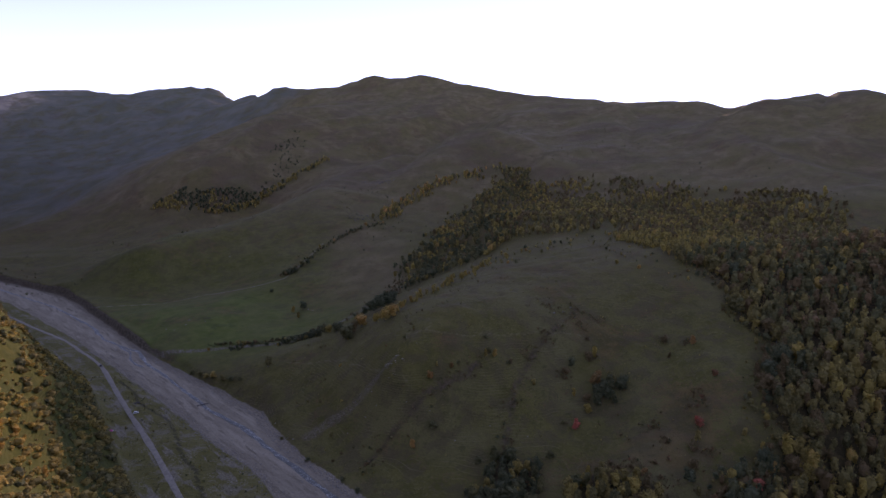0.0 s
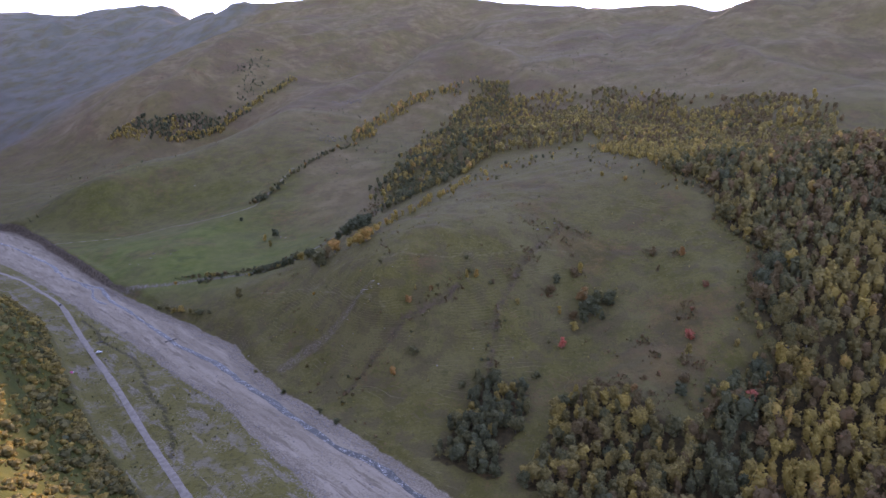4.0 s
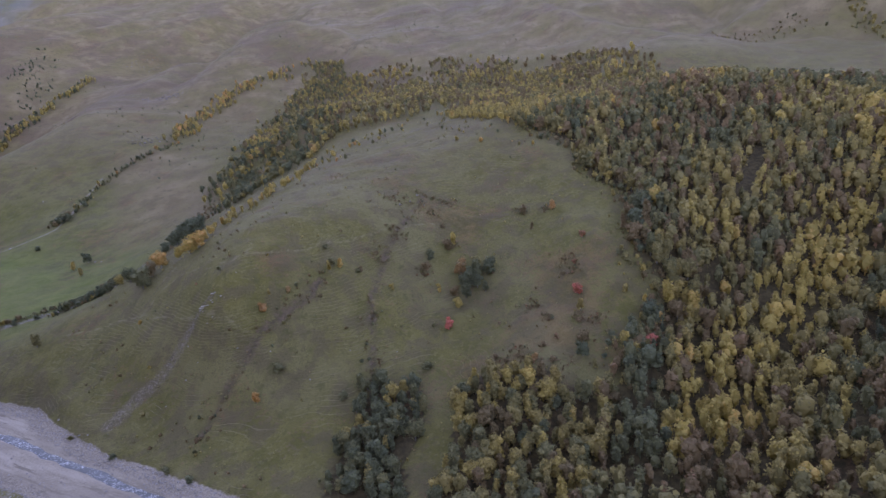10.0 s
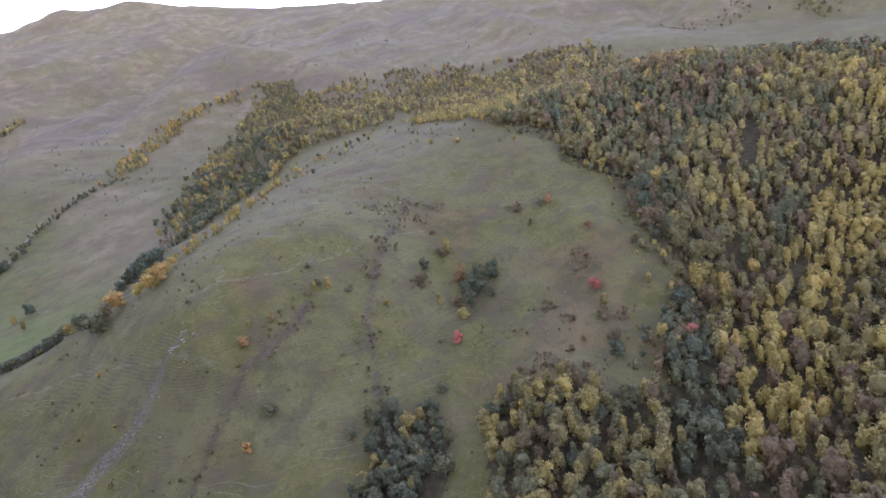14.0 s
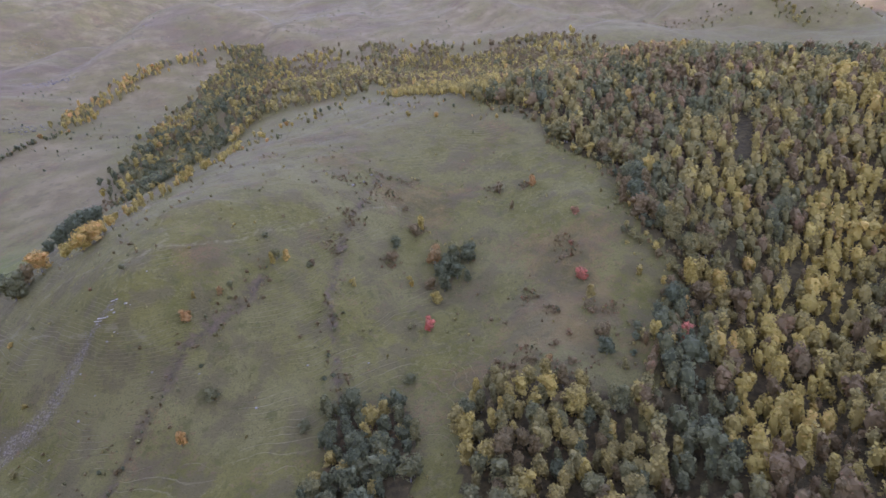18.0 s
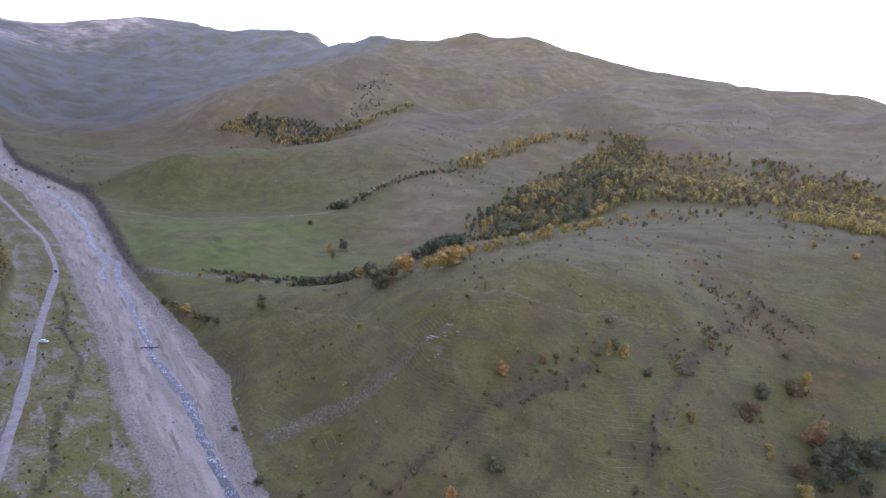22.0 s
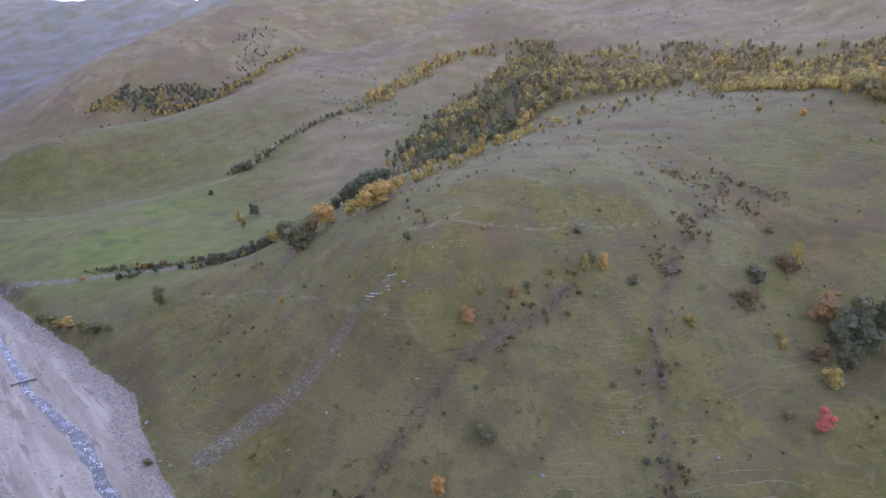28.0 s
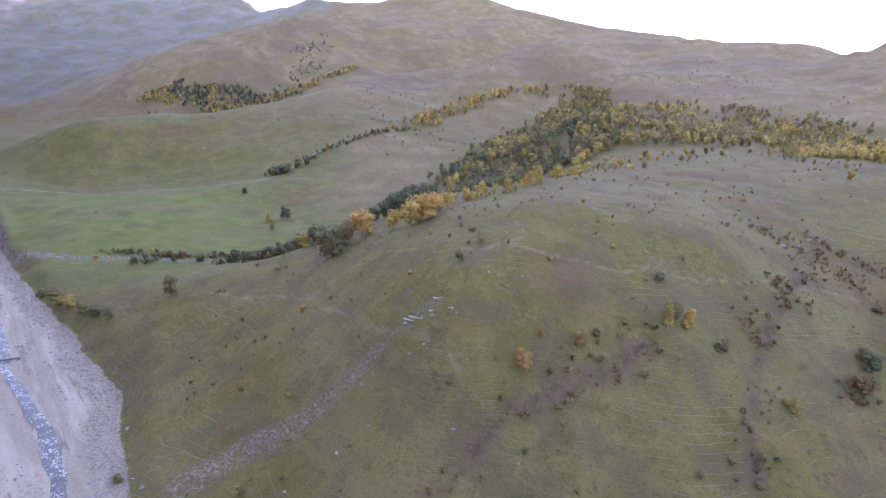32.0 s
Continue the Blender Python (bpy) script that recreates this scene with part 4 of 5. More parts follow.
rest_x, rest_y, rest_t = np.concatenate(rest_x), np.concatenate(rest_y), np.concatenate(rest_t)
wood("copse_wood", "dense golden and grey-green broadleaf trees filling the copses by the river", (rest_x, rest_y), rng.uniform(7, 12.5, rest_x.size), rest_t, 15, 300, 0.04, lobes=6)
gx1, gy1, rng = scatter(GULLY_WOOD, 8.0, 24, 0.95, 36)
side = line_distance(gx1, gy1, GULLY_WOOD[:5])[0]
thin = fbm(gx1, gy1, 45, 3, 81) + 0.25 * rng.normal(0, 1, gx1.size) > -0.45 + 0.6 * smooth(45, 5, side)
gx1, gy1 = gx1[thin], gy1[thin]
low_end = smooth(1050, 850, gy1)
gt = np.where(rng.uniform(0, 1, gx1.size) < 0.22 + 0.45 * low_end, rng.uniform(0.16, 0.32, gx1.size), mixed_tints(gx1, gy1, rng, 33, 0.48, 0.12))
wood("gully_wood", "grey-green and yellow autumn wood filling a steep gully", (gx1, gy1), rng.uniform(7, 13.5, gx1.size), gt, 4, 34, 0.095, lobes=2, spread=1.1)
gx2, gy2, rng = scatter(UPPER_WOOD, 8.6, 25, 0.95, 40)
rim = line_distance(gx2, gy2, UPPER_WOOD[7:])[0]
thin = fbm(gx2, gy2, 60, 3, 82) + 0.25 * rng.normal(0, 1, gx2.size) > 0.35 * smooth(1120, 1400, gy2 + 0.3 * gx2) - 0.5 + 0.55 * smooth(110, 10, rim)
gx2, gy2 = gx2[thin], gy2[thin]
wood("upper_wood", "open autumn wood in dull gold above the spur", (gx2, gy2), rng.uniform(6.5, 13, gx2.size), np.where(rng.uniform(0, 1, gx2.size) < 0.2, 0.83, mixed_tints(gx2, gy2, rng, 34, 0.45, 0.1)), 5, 30, 0.105, lobes=1, spread=1.15)
qx, qy, u, rng = strewn(PEAK_STRIP, 90, 9, 50)
wood("peak_trees", "strip of golden trees running down the pyramid peak", (qx, qy), rng.uniform(5, 11, u.size), rng.uniform(0.3, 0.56, u.size), 23, 40, 0.1, lobes=2, spread=1.1)
qx, qy, rng = scatter(PEAK_FOOT, 11, 51, 0.6, 40)
wood("peak_brush", "low autumn brush at the foot of the pyramid peak", (qx, qy), rng.uniform(2, 5.5, qx.size), np.where(rng.uniform(0, 1, qx.size) < 0.4, 0.84, rng.uniform(0.2, 0.45, qx.size)), 24, 34, 0.12, "brush", ("bush", "round"), False, 1, 1.1)
gx3, gy3, rng = scatter(FAR_COPSE, 8.0, 26, 0.95, 26)
patchy = fbm(gx3, gy3, 60, 3, 61) + 0.12 * rng.normal(0, 1, gx3.size) > -0.02 - 0.5 * smooth(-640, -560, gx3)
gx3, gy3 = gx3[patchy], gy3[patchy]
leafy = rng.uniform(0, 1, gx3.size) < smooth(0.25, -0.1, fbm(gx3, gy3, 45, 2, 62)) * smooth(1570, 1520, gy3)
wood("far_wood", "distant patches of dark green and yellow trees in a ravine", (gx3, gy3), rng.uniform(7, 13, gx3.size), np.where(leafy, rng.uniform(0.5, 0.64, gx3.size), rng.uniform(0.1, 0.2, gx3.size)), 6, 34, 0.1, lobes=1, spread=1.15)
gx4, gy4, u, rng = strewn(GOLD_LINE, 210, 7, 44)
wood("ravine_birches", "golden trees lining the edge of a ravine", (gx4, gy4), rng.uniform(8, 15, u.size), np.where(rng.uniform(0, 1, u.size) < 0.75, rng.uniform(0.5, 0.66, u.size), rng.uniform(0.1, 0.2, u.size)), 16, 34, 0.1, lobes=1, spread=0.9)
gx4, gy4, u, rng = strewn(DARK_LINE, 110, 18, 45)
wood("ravine_thicket", "dark green scrub climbing a steep ravine", (gx4, gy4), rng.uniform(4, 8, u.size), rng.uniform(0.08, 0.22, u.size), 17, 34, 0.1, lobes=1, spread=1.3)
rx, ry, u, rng = strewn([(-262, 868), (-240, 888), (-220, 952), (-198, 997), (-160, 1045), (-115, 1090)], 120, 4, 41)
wood("tree_row", "low grey-green hedge of trees along a stream gully", (rx, ry), rng.uniform(3, 9, u.size) * np.where(u < 1.4, 1.2, 0.8), np.where(rng.uniform(0, 1, u.size) < 0.75, rng.uniform(0.14, 0.34, u.size), rng.uniform(0.5, 0.86, u.size)), 7, 50, 0.09, lobes=2, spread=1.25)
rx, ry, u, rng = strewn([(-120, 1120), (-108, 1180), (-95, 1230), (-60, 1290), (-19, 1341), (20, 1368), (60, 1392), (110, 1440)], 230, 11, 46)
wood("gold_clumps", "ragged clumps of golden trees along a mountain gully", (rx, ry), rng.uniform(6, 13, u.size), np.where(rng.uniform(0, 1, u.size) < 0.7, rng.uniform(0.48, 0.68, u.size), rng.uniform(0.2, 0.4, u.size)), 18, 44, 0.09, lobes=2, spread=1.0)
rx, ry, u, rng = strewn([(-100, 640), (-80, 700), (-66, 745), (-50, 790)], 130, 11, 47)
wood("gully_thicket", "russet and grey shrubs below the gully wood", (rx, ry), rng.uniform(1.5, 4.5, u.size), np.where(rng.uniform(0, 1, u.size) < 0.7, rng.uniform(0.82, 0.88, u.size), rng.uniform(0.15, 0.3, u.size)), 19, 30, 0.12, "shrubs", ("bush", "round"), False, 1)
rx, ry, u, rng = strewn([(-40, 524), (-20, 560), (0, 590), (22, 625), (45, 670), (60, 720)], 46, 3.5, 48)
wood("rim_trees", "small golden trees along the rim of the spur", (rx, ry), rng.uniform(4, 8.5, u.size), rng.uniform(0.48, 0.66, u.size), 20, 160, 0.05, lobes=5)
CREST_LINE = np.array([(20, 650), (70, 690), (130, 735), (190, 740), (225, 690), (240, 620), (262, 545)], float)
rng = np.random.default_rng(42)
u = rng.uniform(0, len(CREST_LINE) - 1, 170)
rx = np.interp(u, np.arange(len(CREST_LINE)), CREST_LINE[:, 0]) + rng.normal(0, 24, u.size)
ry = np.interp(u, np.arange(len(CREST_LINE)), CREST_LINE[:, 1]) + rng.normal(0, 22, u.size)
wood("crest_scrub", "loose golden and grey-green bushes along the crest of the spur", (rx, ry), 0.9 + 6.0 * rng.uniform(0, 1, u.size) ** 2.4, np.clip(rng.normal(0.42, 0.16, u.size), 0.1, 0.86), 14, 60, 0.075, lobes=3, spread=1.25)
# sunlit slope above the road
p = np.random.default_rng(43)
ls, ld = -30 + 580 * p.uniform(0, 1, 7200) ** 1.35, 5 + 190 * p.uniform(0, 1, 7200) ** 1.9
ld = ld + toe_line(ls)
lx, ly = unalong(ls, ld)
keep = fbm(lx, ly, 24, 3, 71) > -0.55
lx, ly = lx[keep], ly[keep]
lt = np.clip(0.42 + 0.2 * fbm(lx, ly, 35, 3, 72) + p.normal(0, 0.09, lx.size), 0.1, 0.62)
wood("hillside_scrub", "dense olive and yellow scrub wood on a slope above the road", (lx, ly), 1.3 + 3.7 * p.uniform(0, 1, lx.size) ** 2, lt, 8, 18, 0.16, "scrub", ("round", "bush", "oval", "bush"), False, 0, 1.5)

# ---- single trees and bushes ----
TREES = [
    (-24, 370, 4.2, 0.66, "oval"), (-12, 410, 3.8, 0.74, "round"), (33, 427, 4.4, 0.54, "slim"), (41, 431, 4.2, 0.66, "oval"), (36, 431, 3.4, 0.3, "round"),
    (129, 450, 6.2, 0.6, "slim"), (123, 447, 5.0, 0.84, "round"), (107, 440, 4.6, 0.18, "round"), (101, 432, 4.6, 0.84, "round"),
    (97, 380, 4.6, 1.0, "round"), (72, 419, 3.0, 0.5, "oval"), (-7, 418, 2.6, 0.48, "slim"), (5, 418, 3.0, 0.8, "oval"),
    (103, 413, 2.8, 0.6, "oval"), (175, 354, 4.6, 0.96, "round"), (209, 441, 5.0, 0.72, "oval"), (200, 312, 5.6, 0.66, "oval"),
    (191, 455, 4.4, 0.84, "round"), (186, 432, 3.6, 0.84, "slim"), (167, 338, 4.8, 0.42, "oval"), (153, 314, 4.8, 0.84, "round"),
    (148, 307, 5.0, 0.12, "round"), (149, 297, 3.4, 0.36, "oval"), (182, 294, 4.8, 0.96, "round"), (204, 392, 3.6, 0.9, "round"),
]
for x, y, h, t, shape in TREES:
    tree(x, y, 1.75 * h, t, shape)
GROVE = [(123, 422, 7.5, 0.78), (126, 413, 7.5, 0.12), (132, 415, 8.5, 0.18), (118, 402, 7.0, 0.12), (110, 396, 5.0, 0.54), (112, 407, 5.0, 0.84), (128, 405, 6.5, 0.12), (135, 420, 7.0, 0.36), (140, 412, 7.0, 0.06), (121, 410, 6.5, 0.12), (131, 398, 5.0, 0.18), (143, 417, 6.0, 0.18)]
for x, y, h, t in GROVE:
    tree(x, y, 1.65 * h, max(t, 0.18), ("round", "oval", "round")[(x + y) % 3], "in a small grove on the slope", "trees of the grove")

STREAM_TREES = [
    (-94, 503, 9.0, 0.24, "round"), (-88, 511, 7.2, 0.78, "round"), (-81, 514, 7.6, 0.66, "round"), (-110, 540, 7.5, 0.18, "round"),
    (-114, 553, 6.0, 0.3, "oval"), (-122, 560, 5.0, 0.54, "round"), (-128, 572, 6.0, 0.24, "round"), (-140, 590, 6.0, 0.18, "round"),
    (-150, 598, 5.5, 0.12, "round"), (-160, 606, 5.0, 0.12, "round"), (-172, 585, 5.0, 0.24, "round"), (-66, 507, 5.5, 0.6, "round"),
    (-57, 499, 7.5, 0.6, "round"), (-50, 501, 7.0, 0.66, "round"), (-46, 508, 5.0, 0.6, "oval"), (-42, 518, 4.5, 0.6, "round"),
    (-26, 566, 4.5, 0.6, "oval"), (8, 593, 5.5, 0.6, "oval"), (20, 601, 5.5, 0.54, "round"), (-170, 506, 6.0, 0.36, "oval"),
    (-194, 741, 6.5, 0.12, "round"), (-205, 728, 5.0, 0.6, "oval"), (-190, 697, 5.0, 0.42, "oval"),
]
for x, y, h, t, shape in STREAM_TREES:
    tree(x, y, 1.85 * h, t, shape, "beside the side stream", "trees along the side stream")
for x, y, h in [(-75, 566, 10), (-68, 578, 11), (-60, 572, 10), (-80, 584, 10), (-72, 594, 11), (-63, 588, 10), (-56, 584, 9), (-86, 574, 8), (-66, 560, 9)]:
    tree(x, y, 1.4 * h, 0.12, "round", "in a dense thicket behind the spur", "trees of the dark thicket")
BUSHES = [
    (-206, 505, 4.2, 0.24), (-216, 511, 4.0, 0.36), (-229, 519, 4.4, 0.6), (-238, 524, 3.6, 0.48), (-246, 530, 4.0, 0.3), (-257, 536, 3.6, 0.3), (-196, 500, 3.0, 0.24), (-255, 795, 4.0, 0.06),
    (-260, 583, 2.4, 0.66), (150, 359, 1.6, 0.84), (150, 369, 1.5, 0.84), (176, 372, 2.2, 0.84), (187, 376, 2.2, 0.9), (119, 321, 2.2, 0.84),
    (132, 310, 2.4, 0.84), (110, 325, 2.0, 0.84), (133, 323, 2.4, 0.84), (124, 317, 2.6, 0.78), (-9, 381, 4.2, 0.24), (23, 351, 3.4, 0.24),
    (44, 354, 5.0, 0.18), (73, 354, 3.8, 0.24), (52, 430, 2.4, 0.24), (10, 421, 2.2, 0.24), (34, 444, 2.6, 0.24), (54, 432, 2.6, 0.82), (34, 391, 1.4, 0.84), (-88, 398, 2.0, 0.36), (108, 445, 3.6, 0.24), (100, 435, 3.0, 0.84), (125, 451, 3.8, 0.84), (71, 422, 1.6, 0.54), (-85, 426, 1.5, 0.54), (-93, 465, 1.8, 0.6), (5, 420, 1.8, 0.72), (-34, 435, 2.2, 0.24), (104, 418, 2.0, 0.54), (-200, 596, 3.0, 0.12), (-215, 592, 2.6, 0.12),
    (-228, 594, 2.6, 0.18), (-182, 598, 3.4, 0.12), (134, 506, 1.8, 0.84), (128, 470, 2.4, 0.84), (88, 385, 2.0, 0.3), (-128, 404, 2.0, 0.3),
    (-100, 372, 2.4, 0.18), (-58, 332, 3.0, 0.18), (-70, 345, 2.6, 0.24), (160, 330, 2.2, 0.84), (143, 326, 2.0, 0.9), (108, 334, 2.0, 0.84),
]
for x, y, h, t in BUSHES:
    tree(x, y, 1.5 * h, t, "bush", "on open grass", "bushes on the slopes")

# low shrubs, too many to count
rng = np.random.default_rng(77)
bx, by = rng.uniform(-150, 330, 9000), rng.uniform(290, 760, 9000)
clump = fbm(bx, by, 30, 4, 91) + 0.35 * rng.normal(0, 1, bx.size) + 0.4 * smooth(75, 15, np.hypot((bx - 120) / 1.3, by - 490)) + 0.25 * smooth(60, 15, np.hypot((bx - 150) / 1.2, by - 325))
bs, bd = along(bx, by)
ok = (clump > 0.18 + 0.22 * smooth(500, 560, by)) & (bd < bank_line(bs) - 4)
bx, by = bx[ok], by[ok]
bt = np.where(rng.uniform(0, 1, bx.size) < 0.5, rng.uniform(0.8, 0.88, bx.size), rng.uniform(0.25, 0.46, bx.size))
wood("slope_shrubs", "scattered low brown and olive shrubs and bracken on the spur", (bx, by), 0.35 + 1.9 * rng.uniform(0, 1, bx.size) ** 4.0, bt, 9, 14, 0.2, "shrubs", ("bush", "round"), False, 0)
BRACKEN = [(120, 330, 6), (112, 326, 7), (124, 314, 6), (134, 304, 7), (104, 330, 4), (190, 459, 7), (208, 448, 4), (186, 384, 5), (182, 371, 5), (149, 365, 4), (149, 345, 4), (162, 333, 4), (170, 326, 5), (154, 316, 4), (99, 508, 8), (116, 500, 10), (143, 498, 8), (125, 487, 8), (128, 452, 5), (98, 432, 4), (89, 466, 6), (70, 445, 6)]
spots = np.array(BRACKEN, float)
pick = rng.integers(0, len(spots), 900)
bx, by = spots[pick, 0] + rng.normal(0, 0.55, 900) * spots[pick, 2], spots[pick, 1] + rng.normal(0, 0.55, 900) * spots[pick, 2]
wood("bracken", "patches of dead russet bracken and low bramble on the spur", (bx, by), 0.5 + 1.5 * rng.uniform(0, 1, 900) ** 2, np.where(rng.uniform(0, 1, 900) < 0.8, rng.uniform(0.83, 0.92, 900), rng.uniform(0.15, 0.4, 900)), 21, 24, 0.17, "bracken", ("bush", "round"), False, 0)
rng = np.random.default_rng(78)
bx, by = rng.uniform(-900, 700, 6500), rng.uniform(880, 2200, 6500)
ok = fbm(bx, by, 110, 4, 92) + 0.25 * rng.normal(0, 1, bx.size) > 0.22
bx, by = bx[ok], by[ok]
wood("mountain_shrubs", "dark juniper scrub dotted over the mountain flank", (bx, by), 1.0 + 2.6 * rng.uniform(0, 1, bx.size) ** 2, np.where(rng.uniform(0, 1, bx.size) < 0.6, rng.uniform(0.1, 0.3, bx.size), 0.84), 10, 14, 0.24, "shrubs", ("bush", "round"), False, 0)
gl = np.concatenate([np.array(run, float) for run in GULLIES])
rng = np.random.default_rng(79)
pick = rng.integers(0, len(gl) - 1, 260)
gx6 = gl[pick, 0] + rng.normal(0, 4.0, 260)
gy6 = gl[pick, 1] + rng.normal(0, 5.0, 260)
wood("gully_shrubs", "low brown shrubs along dry gullies on the spur", (gx6, gy6), 0.6 + 2.0 * rng.uniform(0, 1, 260) ** 2, np.where(rng.uniform(0, 1, 260) < 0.6, rng.uniform(0.8, 0.9, 260), rng.uniform(0.12, 0.4, 260)), 11, 20, 0.2, "shrubs", ("bush", "round"), False, 0)
ks, kd = rng.uniform(120, 420, 260), rng.uniform(0, 1, 260)
kd = gravel_line(ks) + 3 + kd * (toe_line(ks) - gravel_line(ks) - 6)
away = np.abs(kd - road_line(ks)) > 4
kx, ky = unalong(ks[away], kd[away])
wood("floodplain_shrubs", "small olive shrubs on the grassy valley floor", (kx, ky), rng.uniform(0.5, 1.6, kx.size), rng.uniform(0.15, 0.5, kx.size), 12, 18, 0.2, "shrubs", ("bush", "round"), False, 0)

hx, hy, u, hrng = strewn([(-262, 598), (-228, 603), (-200, 609), (-178, 613), (-158, 620), (-146, 640)], 170, 2.6, 52)
wood("stream_hedge", "grey-green and brown bushes along the bank of the side stream", (hx, hy), 1.2 + (2.2 + 0.8 * u) * hrng.uniform(0, 1, u.size) ** 1.4, np.where(hrng.uniform(0, 1, u.size) < 0.3, hrng.uniform(0.8, 0.86, u.size), hrng.uniform(0.12, 0.32, u.size)), 26, 60, 0.1, "bushes", ("bush", "round"), False, 2)
st = np.array(STREAM[:6], float)
q = rng.uniform(0, len(st) - 1, 520)
q = q[fbm(q * 40, 0 * q, 30, 2, 57) + 0.12 * (q - 2.5) > 0.0]
side = rng.choice((-1, 1), q.size)
sx = np.interp(q, np.arange(len(st)), st[:, 0]) + rng.normal(0, 1.5, q.size) + 2.0 * side
sy = np.interp(q, np.arange(len(st)), st[:, 1]) + rng.normal(0, 1.5, q.size) + (6.5 + rng.exponential(3.0, q.size)) * side
wood("stream_thicket", "dense grey and dull green thicket along both sides of the side stream", (sx, sy), 1.4 + 4.6 * rng.uniform(0, 1, q.size) ** 2, rng.choice((0.06, 0.12, 0.18, 0.24, 0.84, 0.5), q.size, p=(0.1, 0.15, 0.25, 0.2, 0.15, 0.15)), 13, 50, 0.1, "thicket", ("bush", "round"), False, 1)

# ---- stones ----
m, nodes, links, bsdf = mat("pale_stone")
g = Graph(m.node_tree)
tone = g.mix(g.ramp(g.noise(0.6, 5, 0.65), 0.35, 0.65), (0.2, 0.175, 0.142), (0.35, 0.312, 0.262))
geo = nodes.new("ShaderNodeNewGeometry")
links.new(g.mix(g.math("MULTIPLY", geo.outputs["Random Per Island"], 0.6), tone, (0.15, 0.128, 0.104)), bsdf.inputs["Base Color"])
bsdf.inputs["Roughness"].default_value = 0.92
links.new(g.bump(g.noise(0.3, 4), 0.15, 0.8), bsdf.inputs["Normal"])
stone_mat = m
m, nodes, links, bsdf = mat("grey_stone")
g = Graph(m.node_tree)
geo = nodes.new("ShaderNodeNewGeometry")
links.new(g.mix(geo.outputs["Random Per Island"], g.mix(g.ramp(g.noise(0.5, 4), 0.35, 0.65), (0.13, 0.108, 0.084), (0.24, 0.205, 0.16)), (0.1, 0.082, 0.062)), bsdf.inputs["Base Color"])
bsdf.inputs["Roughness"].default_value = 0.95
grey_mat = m
stone_shapes = []
for n in range(5):
    rng = np.random.default_rng(900 + n)
    vv, ff = ball(rng, 0.28)
    me = mesh_from("boulder", vv * (1.0, 0.75, 0.6) * rng.uniform(0.85, 1.15, 3), ff)
    me.polygons.foreach_set("use_smooth", np.zeros(len(ff), bool))
    me.materials.append(stone_mat)
    stone_shapes.append(me)


def boulder(x, y, size, n, where):
    rng = np.random.default_rng(1200 + n)
    z = float(ground_height(np.array([x]), np.array([y]))[0])
    ob = tagged(new("boulder", stone_shapes[n % 5]), f"pale grey angular boulder {where}", "boulder", "boulders")
    ob.matrix_basis = Matrix.LocRotScale((x, y, z + 0.15 * size), Euler((rng.uniform(-0.3, 0.3), rng.uniform(-0.3, 0.3), rng.uniform(0, 6.28))), (size, size * rng.uniform(0.6, 1), size * rng.uniform(0.6, 1.1)))


SPUR_ROCKS = [(-47, 419, 0.6), (-43, 418, 0.7), (-40, 417, 0.8), (-38, 421, 0.6), (-35, 418, 0.8), (-33, 417, 0.5), (-59, 417, 0.7), (-40, 411, 0.5), (-45, 412, 0.5), (-54, 404, 0.6), (-30, 397, 0.8), (-48, 421, 0.8), (7, 369, 1.0), (33, 378, 0.7), (122, 512, 1.5), (123, 498, 1.3), (103, 497, 1.7), (113, 503, 1.6), (-12, 392, 0.6), (60, 372, 0.7), (-24, 430, 0.7), (-62, 402, 0.8), (-75, 397, 0.7)]
for n, (x, y, r) in enumerate(SPUR_ROCKS):
    boulder(x, y, r, n, "on the grassy spur")
for n, (x, y, r) in enumerate([(-322, 672, 1.6), (-319, 657, 1.2), (-327, 644, 1.0), (-292, 825, 2.0), (-187, 739, 1.3), (-382, 966, 1.6), (-290, 960, 1.4), (-300, 668, 1.0), (-340, 650, 0.9), (-180, 735, 1.0)]):
    boulder(x, y, r, 40 + n, "on the green meadow")
for n, (x, y, r) in enumerate([(-124, 405, 1.0), (-128, 394, 0.9), (-140, 428, 1.1), (-118, 400, 0.7), (-104, 372, 0.8), (-150, 436, 0.7), (-133, 412, 0.6), (-165, 452, 0.7)]):
    boulder(x, y, r, 60 + n, "on the river gravel")


def pebbles(name, label, x, y, size, seed, material=stone_mat):
    """Many stones as one mesh."""
    rng = np.random.default_rng(seed)
    kinds = [knob(np.random.default_rng(seed + k), 0.25) for k in range(4)]
    z = ground_height(x, y)
    verts, faces, count = [], [], 0
    for n in range(x.size):
        vv, ff = kinds[n % 4]
        a = rng.uniform(0, 6.28)
        w = vv * size[n] * (1, 0.75, 0.55)
        verts.append(np.stack([x[n] + w[:, 0] * math.cos(a) - w[:, 1] * math.sin(a), y[n] + w[:, 0] * math.sin(a) + w[:, 1] * math.cos(a), z[n] + w[:, 2] + 0.1 * size[n]], 1))
        faces.append(ff + count)
        count += len(vv)
    me = mesh_from(name, np.concatenate(verts), np.concatenate(faces))
    me.polygons.foreach_set("use_smooth", np.zeros(len(me.polygons), bool))
    me.materials.append(material)
    tagged(new(name, me), label, "stones", kind="stuff")


rng = np.random.default_rng(81)
ps = rng.uniform(10, 520, 9000)
side = rng.uniform(0, 1, ps.size)
pd = np.where(side < 0.5, bank_line(ps) + 1 + 9 * rng.uniform(0, 1, ps.size) ** 1.3, np.where(side < 0.8, gravel_line(ps) + rng.normal(-1, 3.0, ps.size), bank_line(ps) + rng.uniform(0, 1, ps.size) * (gravel_line(ps) - bank_line(ps))))
dry_bed = np.abs(pd - water_line(ps)) > 3
